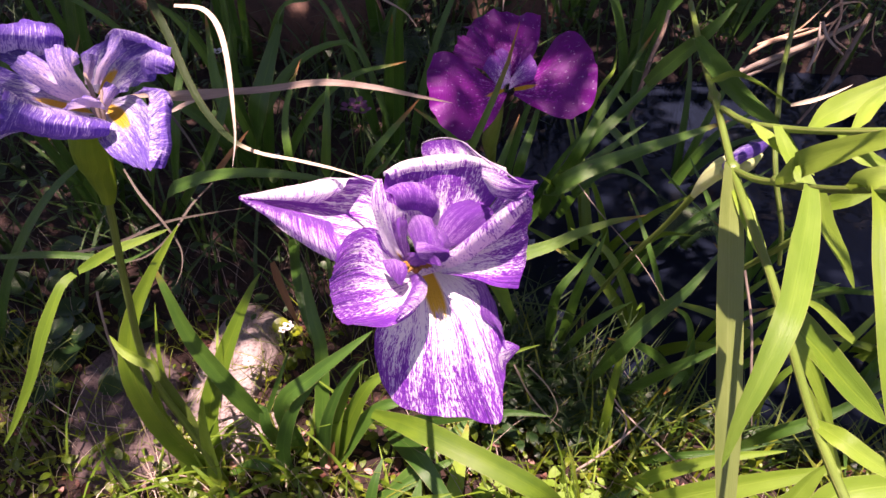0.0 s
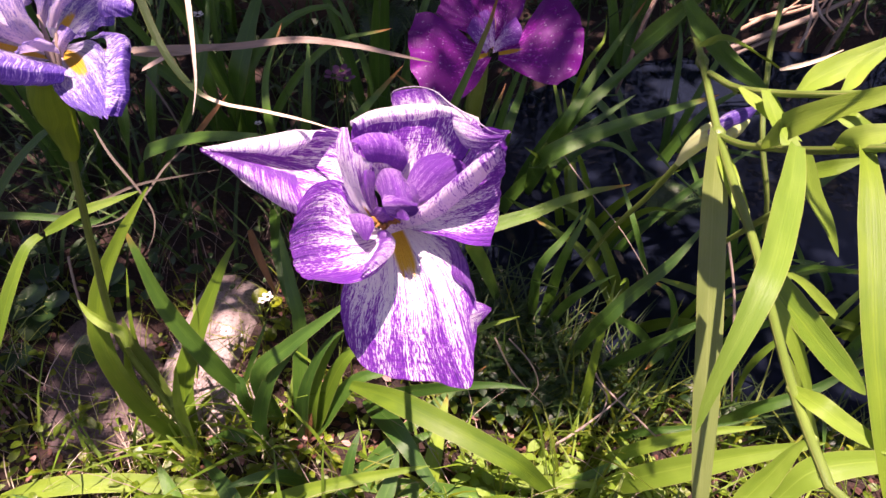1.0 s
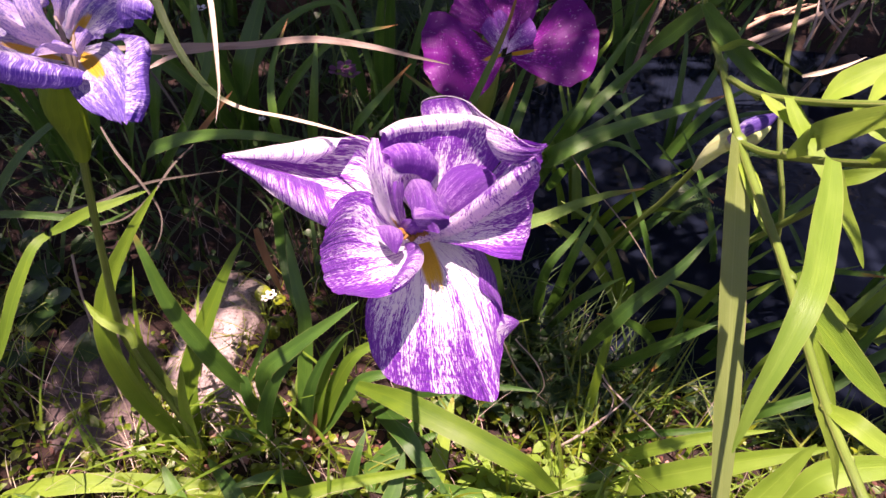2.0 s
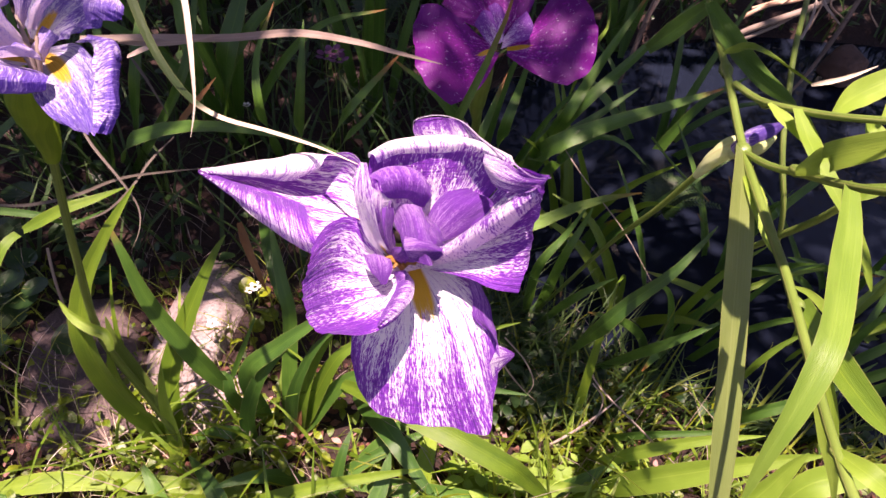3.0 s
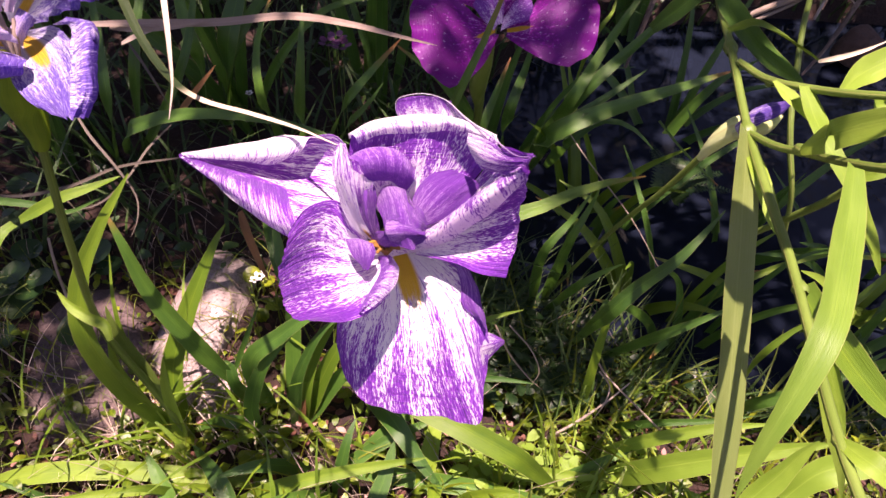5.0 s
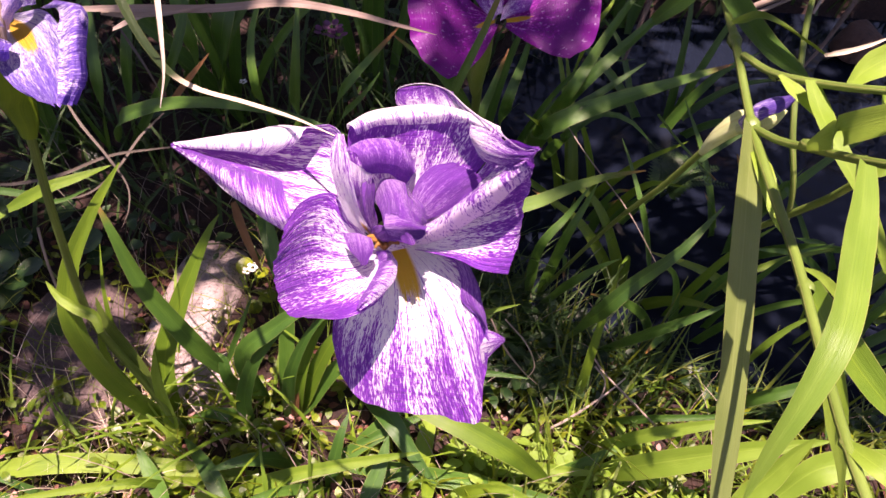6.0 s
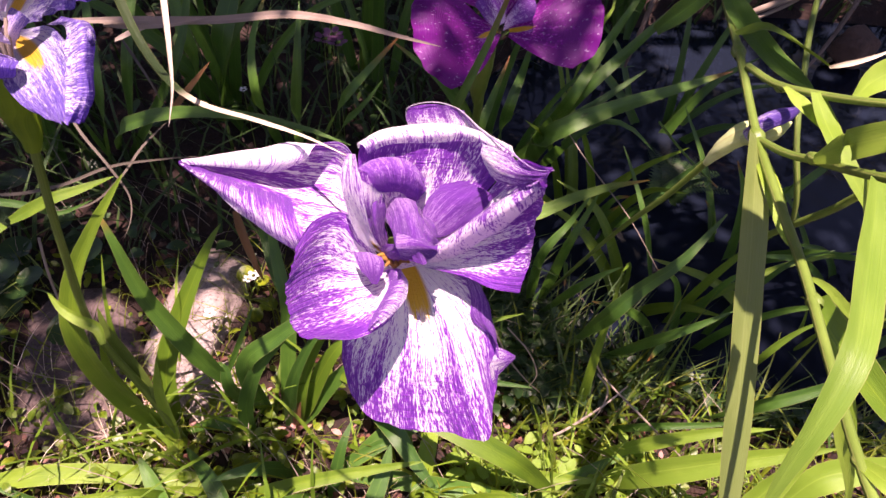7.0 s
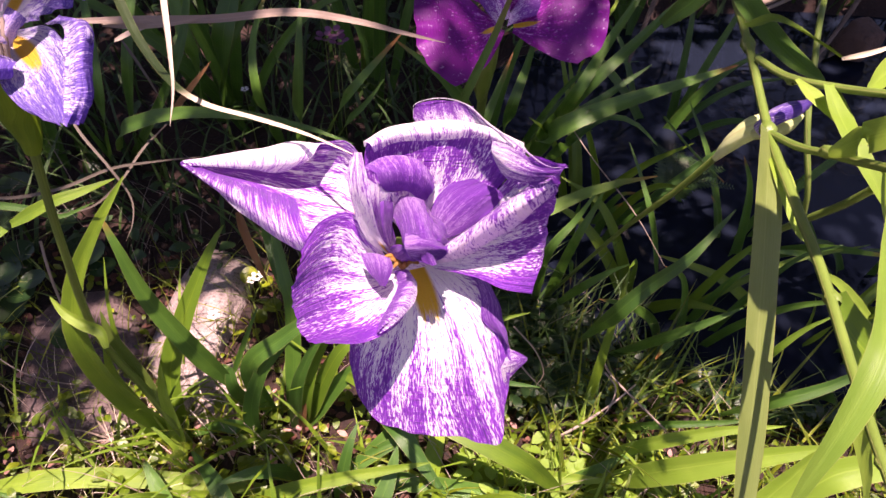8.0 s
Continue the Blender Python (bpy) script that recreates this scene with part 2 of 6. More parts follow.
# ---- shaping ----
def spline(points, count):
    """Even steps along a smooth curve through the points."""
    p = np.array(points, float)
    if len(p) == 2:
        return p[0] + np.linspace(0, 1, count)[:, None] * (p[1] - p[0])
    p = np.vstack([2 * p[0] - p[1], p, 2 * p[-1] - p[-2]])
    fine = []
    for i in range(1, len(p) - 2):
        t = np.linspace(0, 1, 16, endpoint=False)[:, None]
        a, b, c, d = p[i - 1 : i + 3]
        fine.append(0.5 * (2 * b + (c - a) * t + (2 * a - 5 * b + 4 * c - d) * t**2 + (3 * b - a - 3 * c + d) * t**3))
    fine = np.vstack([*fine, p[-2:-1]])
    far = np.r_[0, np.cumsum(np.linalg.norm(np.diff(fine, axis=0), axis=1))]
    at = np.linspace(0, far[-1], count)
    return np.stack([np.interp(at, far, fine[:, k]) for k in range(3)], 1)


def unit(v):
    return v / np.maximum(np.linalg.norm(v, axis=-1, keepdims=True), 1e-9)


class Shape:
    """Collects vertices, faces and their sheet coordinates for one mesh."""

    def __init__(self):
        self.verts, self.faces, self.uvs, self.count = [], [], [], 0

    def grid(self, places, closed=False, turned=False):
        """places: rows along, columns across; turned: the streaks run across."""
        rows, cols = places.shape[:2]
        start = self.count
        self.verts.append(places.reshape(-1, 3))
        self.count += rows * cols
        across = cols if closed else cols - 1
        for i in range(rows - 1):
            for j in range(across):
                k = (j + 1) % cols
                self.faces.append((start + i * cols + j, start + i * cols + k, start + (i + 1) * cols + k, start + (i + 1) * cols + j))
                u0, u1, v0, v1 = j / across, (j + 1) / across, i / (rows - 1), (i + 1) / (rows - 1)
                corners = [(u0, v0), (u1, v0), (u1, v1), (u0, v1)]
                self.uvs += [(b, a) for a, b in corners] if turned else corners
        return self

    def mesh(self, name):
        me = bpy.data.meshes.new(name)
        me.from_pydata(np.vstack(self.verts).tolist(), [], self.faces)
        me.uv_layers.new(name="UVMap").data.foreach_set("uv", np.array(self.uvs, float).ravel())
        me.polygons.foreach_set("use_smooth", [True] * len(me.polygons))
        me.update()
        return me


def sheet(shape, rails, rows=36, cols=26, ruffle=0.0, waves=9.0, seed=0, turned=False):
    """A petal lofted over rails that run from its base to its rim; ruffle: waves along the free edges, in metres."""
    lines = np.array([spline(r, rows) for r in rails])
    grid = np.array([spline(lines[:, i], cols) for i in range(rows)])
    if ruffle:
        du, dv = np.gradient(grid, axis=1), np.gradient(grid, axis=0)
        normal = unit(np.cross(du, dv))
        v, u = np.meshgrid(np.linspace(0, 1, rows), np.linspace(-1, 1, cols), indexing="ij")
        edge = np.clip(np.maximum(np.abs(u) ** 3 * v**0.5, v**5), 0, 1)
        turn = np.arctan2(u, v + 0.25)
        wave = np.sin(turn * waves + seed) * 0.6 + np.sin(turn * waves * 2.3 + seed * 1.7) * 0.4
        grid = grid + normal * (wave * edge * ruffle)[..., None]
        small = np.sin(u * 40 + seed + 3 * np.sin(v * 5)) * 0.00025 * (0.3 + edge)
        grid = grid + normal * small[..., None]
    return shape.grid(grid, turned=turned)


def blade(shape, points, width, face=(0, -0.6, 0.8), twist=0.0, fold=0.25, rows=22, base=0.55, tip=2.2, sway=0.0, seed=0):
    """A strap leaf along points: a shallow V across, narrow at the foot, drawn out to a point."""
    mid = spline(points, rows)
    s = np.linspace(0, 1, rows)
    along = unit(np.gradient(mid, axis=0))
    side = unit(np.cross(along, np.array(face, float)))
    up = np.cross(side, along)
    a = np.radians(twist) * s
    side, up = side * np.cos(a)[:, None] + up * np.sin(a)[:, None], up * np.cos(a)[:, None] - side * np.sin(a)[:, None]
    half = width / 2 * np.minimum(1.0, base + (1 - base) * s * 4) * np.clip(1 - s**tip * 0.985, 0, 1) ** 0.75
    half = half * (1 + 0.025 * np.sin(s * 13 + seed))
    if sway:
        mid = mid + up * (np.sin(s * 11 + seed) * sway)[:, None]
    grid = []
    for u in (-1, -0.5, 0, 0.5, 1):
        ripple = 0.02 * np.sin(s * 23 + u * 2 + seed)
        grid.append(mid + side * (half * u)[:, None] + up * (half * ((abs(u) - 0.5) * fold + ripple))[:, None])
    return shape.grid(np.stack(grid, 1))


def tube(shape, points, radii, rows=20, sides=8):
    mid = spline(points, rows)
    r = np.interp(np.linspace(0, 1, rows), np.linspace(0, 1, len(radii)), radii)
    along = unit(np.gradient(mid, axis=0))
    one = unit(np.cross(along, np.array((0.37, 0.21, 0.9))))
    two = np.cross(along, one)
    ring = np.linspace(0, 2 * math.pi, sides, endpoint=False)
    return shape.grid(mid[:, None] + r[:, None, None] * (np.cos(ring)[None, :, None] * one[:, None] + np.sin(ring)[None, :, None] * two[:, None]), True)


def thing(name, place, label, category, group="", kind=""):
    ob = new(name)
    ob.location = place
    ob.empty_display_size = 0.02
    return tagged(ob, label, category, group, kind)


def part(name, shape, material, parent, label=""):
    """Links a shape, given in world places, as one mesh under its thing."""
    me = shape if isinstance(shape, bpy.types.Mesh) else shape.mesh(name)
    me.materials.append(material)
    ob = new(name, me)
    ob.parent = parent
    base, up = Vector(), parent
    while up:
        base, up = base + up.location, up.parent
    ob.location = -base
    return tagged(ob, label) if label else ob


def alone(name, shape, material, label, category, group="", kind=""):
    me = shape.mesh(name)
    me.materials.append(material)
    return tagged(new(name, me), label, category, group, kind)


def fan(name, foot, leaves, label, category="iris plant", group="", material=None):
    """A clump of strap leaves: each leaf is points, width and options."""
    plant = thing(name, foot, label, category, group)
    for k, (points, width, *more) in enumerate(leaves):
        opts = dict(more[0]) if more else {}
        mat = opts.pop("mat", material or IRIS_LEAF)
        part("leaf", blade(Shape(), points, width, seed=k, **opts), mat, plant)
    return plant


# ---- ground, pond and stones ----
def ground_height(x, y):
    h = 0.018 * noise.noise((x * 3.1, y * 3.1, 0.0)) + 0.008 * noise.noise((x * 11, y * 11, 4.0))
    h += 0.16 * max(0.0, min(1.0, (y - 1.7) / 1.2)) + 0.05 * max(0.0, min(1.0, (-0.45 - x) / 0.5))
    # the pond's bed
    d = math.hypot((x - 0.95) / 0.90, (y - 1.02) / 0.54)
    return h - 0.16 * max(0.0, min(1.0, (1.15 - d) / 0.35))


def build_ground():
    lines = np.r_[np.linspace(-60, -3, 14), np.linspace(-2.7, 2.7, 150), np.linspace(3, 60, 14)]
    deep = np.r_[np.linspace(-60, -1, 14), np.linspace(-0.8, 3.4, 130), np.linspace(4, 60, 14)]
    grid = np.array([[(x, y, ground_height(x, y)) for x in lines] for y in deep])
    alone("ground", Shape().grid(grid), SOIL, "dark damp garden soil under grass and litter", "ground", kind="structure")
    ring = np.linspace(0, 2 * math.pi, 40, endpoint=False)
    rings = [np.stack([0.95 + r * 1.04 * np.cos(ring), 1.02 + r * 0.62 * np.sin(ring), 0 * ring - 0.045], 1) for r in (0.02, 0.4, 0.7, 1.0)]
    alone("water", Shape().grid(np.array(rings), True), WATER, "dark still pond water reflecting blue sky", "water", kind="structure")


build_ground()


def stone(place, size, seed, material, label, turn=0.0):
    bm = bmesh.new()
    bmesh.ops.create_icosphere(bm, subdivisions=4, radius=1.0)
    for v in bm.verts:
        p = v.co.copy()
        q = Vector([math.copysign(abs(c) ** 0.7, c) for c in p])
        q *= 1 + 0.22 * noise.noise(p * 1.3 + Vector((seed, 0, 0))) + 0.07 * noise.noise(p * 4 + Vector((0, seed, 0))) + 0.025 * noise.noise(p * 11)
        v.co = Vector((q.x * size[0], q.y * size[1], q.z * size[2]))
    me = bpy.data.meshes.new("stone")
    bm.to_mesh(me)
    bm.free()
    me.polygons.foreach_set("use_smooth", [True] * len(me.polygons))
    me.materials.append(material)
    ob = tagged(new("stone", me), label, "stone", "garden stones")
    ob.location, ob.rotation_euler = place, (0, 0, turn)
    return ob


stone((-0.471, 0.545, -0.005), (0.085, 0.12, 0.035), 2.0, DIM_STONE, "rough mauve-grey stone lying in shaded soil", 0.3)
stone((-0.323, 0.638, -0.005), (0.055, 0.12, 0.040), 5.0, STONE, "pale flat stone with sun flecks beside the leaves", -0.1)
stone((-0.275, 0.511, 0.000), (0.045, 0.04, 0.025), 7.5, STONE, "small pale stone below the flat one", 0.6)
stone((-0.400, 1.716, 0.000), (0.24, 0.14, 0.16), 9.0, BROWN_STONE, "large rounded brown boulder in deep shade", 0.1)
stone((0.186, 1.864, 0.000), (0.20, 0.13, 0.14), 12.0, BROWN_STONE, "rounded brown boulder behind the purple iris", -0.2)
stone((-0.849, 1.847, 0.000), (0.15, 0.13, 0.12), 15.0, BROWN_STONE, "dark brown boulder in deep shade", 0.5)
stone((0.972, 1.413, 0.000), (0.05, 0.04, 0.035), 18.0, BROWN_STONE, "small reddish-brown stone at the pond edge", 0.5)


# ---- the streaked iris in front ----
def streaked_iris():
    iris = thing("iris", (-0.030, 0.700, 0.000), "leaning iris with a white and violet streaked bloom in sun", "iris plant", "irises")
    s = Shape()
    tube(s, [(-0.030, 0.700, 0.000), (-0.030, 0.620, 0.160), (-0.025, 0.470, 0.380), (-0.019, 0.330, 0.550), (-0.015, 0.263, 0.626)], [0.004, 0.0036, 0.0034, 0.0042, 0.006])
    part("stem", s, STALK, iris)
    # hanging fall
    s = Shape()
    sheet(s, [[(-0.016, 0.260, 0.625), (-0.031, 0.244, 0.610), (-0.037, 0.235, 0.601), (-0.037, 0.227, 0.592)],
              [(-0.015, 0.260, 0.626), (-0.027, 0.242, 0.610), (-0.034, 0.230, 0.596), (-0.034, 0.218, 0.579)],
              [(-0.014, 0.260, 0.626), (-0.022, 0.242, 0.611), (-0.026, 0.223, 0.589), (-0.024, 0.210, 0.566)],
              [(-0.012, 0.261, 0.627), (-0.013, 0.241, 0.613), (-0.011, 0.222, 0.591), (-0.009, 0.207, 0.562)],
              [(-0.010, 0.261, 0.627), (-0.003, 0.241, 0.615), (0.003, 0.223, 0.591), (0.010, 0.206, 0.561)],
              [(-0.008, 0.261, 0.627), (0.006, 0.244, 0.617), (0.019, 0.224, 0.594), (0.031, 0.203, 0.560)],
              [(-0.006, 0.261, 0.627), (0.011, 0.248, 0.618), (0.025, 0.230, 0.601), (0.033, 0.214, 0.578)],
              [(-0.005, 0.262, 0.625), (0.017, 0.256, 0.621), (0.027, 0.246, 0.615), (0.035, 0.225, 0.599)]], 48, 48, 0.0014, 16)
    fall = part("petal", s, STREAKED, iris, "broad hanging fall with radiating violet streaks and a yellow signal")
    # small pointed lobe at the fall's edge
    s = Shape()
    sheet(s, [[(0.031, 0.231, 0.600), (0.037, 0.227, 0.602), (0.041, 0.225, 0.601)], [(0.030, 0.225, 0.594), (0.036, 0.223, 0.600), (0.041, 0.225, 0.601)], [(0.032, 0.220, 0.586), (0.037, 0.222, 0.595), (0.041, 0.224, 0.600)]], 14, 10)
    part("lobe", s, VEINED, fall)
    # turned-under edge of the fall
    s = Shape()
    sheet(s, [[(0.016, 0.257, 0.623), (0.020, 0.246, 0.617), (0.021, 0.238, 0.611), (0.029, 0.232, 0.606), (0.032, 0.229, 0.604)], [(0.019, 0.254, 0.625), (0.024, 0.244, 0.619), (0.026, 0.237, 0.613), (0.030, 0.231, 0.609), (0.032, 0.227, 0.606)], [(0.022, 0.255, 0.621), (0.028, 0.245, 0.615), (0.030, 0.239, 0.611), (0.032, 0.234, 0.607), (0.032, 0.229, 0.603)]], 26, 14, 0.0006, 8)
    part("lobe", s, LILAC, fall)
    # pointed fall to the side
    s = Shape()
    sheet(s, [[(-0.026, 0.277, 0.634), (-0.037, 0.297, 0.656), (-0.053, 0.303, 0.654), (-0.082, 0.302, 0.649), (-0.117, 0.301, 0.641)],
              [(-0.025, 0.277, 0.631), (-0.041, 0.299, 0.642), (-0.060, 0.304, 0.642), (-0.086, 0.304, 0.642), (-0.117, 0.301, 0.641)],
              [(-0.025, 0.277, 0.629), (-0.044, 0.290, 0.632), (-0.065, 0.296, 0.633), (-0.089, 0.299, 0.637), (-0.117, 0.301, 0.641)],
              [(-0.025, 0.275, 0.629), (-0.045, 0.270, 0.634), (-0.067, 0.276, 0.635), (-0.089, 0.286, 0.639), (-0.117, 0.300, 0.641)],
              [(-0.024, 0.271, 0.629), (-0.042, 0.255, 0.635), (-0.054, 0.249, 0.641), (-0.081, 0.269, 0.641), (-0.117, 0.300, 0.641)]], 44, 34, 0.0014, 11, 2)
    fall = part("petal", s, SIDE_STREAKED, iris, "pointed white and violet fall with rolled edges")
    s = Shape()
    sheet(s, [[(-0.046, 0.302, 0.653), (-0.064, 0.304, 0.653), (-0.082, 0.303, 0.649), (-0.116, 0.301, 0.642)], [(-0.052, 0.298, 0.657), (-0.067, 0.297, 0.656), (-0.084, 0.297, 0.652), (-0.114, 0.299, 0.643)], [(-0.056, 0.294, 0.652), (-0.070, 0.292, 0.650), (-0.087, 0.294, 0.646), (-0.112, 0.298, 0.642)], [(-0.064, 0.296, 0.645), (-0.073, 0.295, 0.642), (-0.088, 0.297, 0.642), (-0.111, 0.299, 0.641)]], 40, 14, 0.0006, 14, 1, True)
    part("rolled_edge", s, RIM, fall, "pale upper edge rolled inward")
    s = Shape()
    sheet(s, [[(-0.048, 0.249, 0.640), (-0.059, 0.252, 0.640), (-0.078, 0.267, 0.639), (-0.097, 0.283, 0.640), (-0.116, 0.299, 0.642)], [(-0.050, 0.246, 0.651), (-0.062, 0.252, 0.650), (-0.079, 0.267, 0.648), (-0.096, 0.282, 0.646), (-0.114, 0.298, 0.643)], [(-0.055, 0.256, 0.654), (-0.068, 0.264, 0.653), (-0.084, 0.277, 0.649), (-0.097, 0.286, 0.645), (-0.113, 0.298, 0.642)], [(-0.061, 0.275, 0.646), (-0.073, 0.280, 0.645), (-0.087, 0.287, 0.643), (-0.098, 0.293, 0.642), (-0.112, 0.299, 0.641)]], 44, 16, 0.0006, 14, 3, True)
    part("rolled_edge", s, ROLLED, fall, "lilac lower edge rolled inward")
    # rounded lower petal, bulging toward the light
    s = Shape()
    sheet(s, [[(-0.019, 0.251, 0.632), (-0.027, 0.253, 0.648), (-0.035, 0.256, 0.659), (-0.045, 0.244, 0.667), (-0.050, 0.229, 0.669)],
              [(-0.018, 0.251, 0.632), (-0.031, 0.249, 0.643), (-0.042, 0.242, 0.655), (-0.047, 0.230, 0.663), (-0.051, 0.216, 0.667)],
              [(-0.016, 0.250, 0.632), (-0.031, 0.242, 0.637), (-0.041, 0.232, 0.644), (-0.047, 0.219, 0.653), (-0.052, 0.209, 0.660)],
              [(-0.015, 0.250, 0.631), (-0.024, 0.236, 0.633), (-0.033, 0.223, 0.638), (-0.041, 0.211, 0.646), (-0.047, 0.201, 0.652)],
              [(-0.012, 0.248, 0.632), (-0.008, 0.238, 0.634), (-0.015, 0.220, 0.635), (-0.027, 0.209, 0.638), (-0.040, 0.202, 0.647)]], 44, 38, 0.0008, 11, 4)
    part("petal", s, VEINED, iris, "rounded cupped petal with violet veins")
    # narrow upright petal seen nearly edge on
    s = Shape()
    sheet(s, [[(-0.018, 0.255, 0.631), (-0.029, 0.249, 0.652), (-0.034, 0.252, 0.670), (-0.035, 0.257, 0.680), (-0.032, 0.262, 0.686)],
              [(-0.017, 0.257, 0.628), (-0.026, 0.251, 0.651), (-0.031, 0.251, 0.672), (-0.031, 0.254, 0.682), (-0.031, 0.260, 0.688)],
              [(-0.016, 0.254, 0.632), (-0.023, 0.249, 0.652), (-0.026, 0.251, 0.671), (-0.028, 0.256, 0.681), (-0.030, 0.261, 0.687)]], 34, 14, 0.0008, 9, 1)
    petal = part("petal", s, NARROW, iris, "narrow upright petal")
    s = Shape()
    sheet(s, [[(-0.031, 0.244, 0.648), (-0.028, 0.238, 0.645), (-0.023, 0.232, 0.642)], [(-0.025, 0.242, 0.651), (-0.023, 0.236, 0.648), (-0.022, 0.232, 0.643)], [(-0.019, 0.242, 0.648), (-0.018, 0.238, 0.646), (-0.021, 0.232, 0.642)]], 14, 12, 0.0006, 6)
    part("lobe", s, LILAC, petal)
    # lip of the rounded petal
    s = Shape()
    sheet(s, [[(-0.012, 0.248, 0.633), (-0.008, 0.237, 0.636), (-0.011, 0.224, 0.638), (-0.022, 0.213, 0.638)], [(-0.014, 0.245, 0.637), (-0.011, 0.234, 0.641), (-0.015, 0.222, 0.642), (-0.023, 0.213, 0.639)], [(-0.018, 0.247, 0.633), (-0.016, 0.238, 0.635), (-0.020, 0.227, 0.635), (-0.023, 0.213, 0.638)]], 26, 12, 0.0006, 9, 2, True)
    part("lip", s, ROLLED, iris, "lilac lip of the rounded petal")
    # broad upper petal with its rim rolled forward
    s = Shape()
    sheet(s, [[(-0.014, 0.258, 0.644), (-0.022, 0.264, 0.652), (-0.028, 0.269, 0.662), (-0.030, 0.272, 0.672), (-0.029, 0.274, 0.680)],
              [(-0.012, 0.259, 0.644), (-0.013, 0.269, 0.654), (-0.016, 0.275, 0.665), (-0.019, 0.278, 0.675), (-0.020, 0.280, 0.680)],
              [(-0.009, 0.260, 0.644), (-0.004, 0.269, 0.656), (-0.002, 0.274, 0.669), (0.001, 0.277, 0.678), (0.002, 0.280, 0.684)],
              [(-0.007, 0.260, 0.644), (0.004, 0.266, 0.656), (0.012, 0.271, 0.669), (0.016, 0.271, 0.681), (0.018, 0.272, 0.690)],
              [(-0.005, 0.258, 0.644), (0.014, 0.262, 0.654), (0.025, 0.266, 0.667), (0.029, 0.262, 0.683), (0.028, 0.261, 0.691)]], 40, 40, 0.0010, 12, 3)
    petal = part("petal", s, OPEN_VEINED, iris, "broad ruffled upper petal with a rolled rim")
    s = Shape()
    sheet(s, [[(-0.030, 0.274, 0.678), (-0.019, 0.282, 0.679), (0.002, 0.283, 0.684), (0.018, 0.274, 0.689), (0.030, 0.262, 0.691)],
              [(-0.030, 0.273, 0.682), (-0.019, 0.281, 0.683), (0.002, 0.281, 0.687), (0.017, 0.272, 0.692), (0.030, 0.260, 0.694)],
              [(-0.027, 0.270, 0.683), (-0.018, 0.276, 0.683), (0.002, 0.276, 0.686), (0.015, 0.269, 0.692), (0.031, 0.257, 0.693)],
              [(-0.026, 0.271, 0.678), (-0.017, 0.277, 0.678), (0.001, 0.277, 0.680), (0.015, 0.270, 0.688), (0.031, 0.259, 0.689)]], 60, 12, 0.0006, 10, 5, True)
    part("rolled_rim", s, RIM, petal, "sunlit white rim")
    s = Shape()
    sheet(s, [[(-0.009, 0.285, 0.679), (-0.011, 0.287, 0.684), (-0.010, 0.289, 0.688)], [(0.001, 0.283, 0.681), (-0.001, 0.286, 0.686), (-0.002, 0.289, 0.690)], [(0.013, 0.278, 0.686), (0.012, 0.281, 0.689), (0.009, 0.284, 0.693)], [(0.024, 0.266, 0.688), (0.021, 0.269, 0.691), (0.017, 0.274, 0.692)]], 16, 30, 0.0008, 9, 2)
    part("lobe", s, VEINED, petal, "turned-up flap behind the rim")
    # thick pale edge beads
    for rail in ([(-0.011, 0.287, 0.684), (-0.010, 0.288, 0.689), (0.000, 0.288, 0.692), (0.010, 0.283, 0.693), (0.018, 0.272, 0.693), (0.027, 0.258, 0.696), (0.036, 0.245, 0.698), (0.043, 0.241, 0.701)],):
        s = Shape()
        tube(s, rail, [0.0001, 0.0002, 0.0002, 0.0004, 0.0005, 0.0003, 0.0001], 60, 6)
        part("edge_bead", s, RIM, petal, "thick pale petal edge")
    # curled inner lip
    s = Shape()
    sheet(s, [[(-0.031, 0.263, 0.673), (-0.022, 0.271, 0.672), (-0.011, 0.272, 0.670), (-0.002, 0.269, 0.666)],
              [(-0.030, 0.261, 0.679), (-0.021, 0.268, 0.679), (-0.009, 0.270, 0.676), (-0.002, 0.266, 0.669)],
              [(-0.025, 0.258, 0.680), (-0.018, 0.262, 0.678), (-0.007, 0.264, 0.675), (-0.002, 0.262, 0.668)],
              [(-0.023, 0.257, 0.675), (-0.016, 0.261, 0.672), (-0.008, 0.262, 0.669), (-0.004, 0.263, 0.662)],
              [(-0.021, 0.259, 0.668), (-0.015, 0.263, 0.665), (-0.010, 0.264, 0.661), (-0.006, 0.265, 0.657)]], 34, 22, 0.0006, 10, 2, True)
    part("lobe", s, LILAC, petal, "curled inner lip")
    s = Shape()
    sheet(s, [[(-0.031, 0.262, 0.675), (-0.030, 0.258, 0.668), (-0.027, 0.256, 0.659)], [(-0.024, 0.258, 0.673), (-0.024, 0.256, 0.667), (-0.023, 0.254, 0.659)], [(-0.019, 0.260, 0.667), (-0.020, 0.258, 0.663), (-0.021, 0.256, 0.657)]], 20, 16, 0.0006, 12)
    part("lobe", s, VEINED, petal, "crinkled fold below the lip")
    # side petal with a rolled edge
    s = Shape()
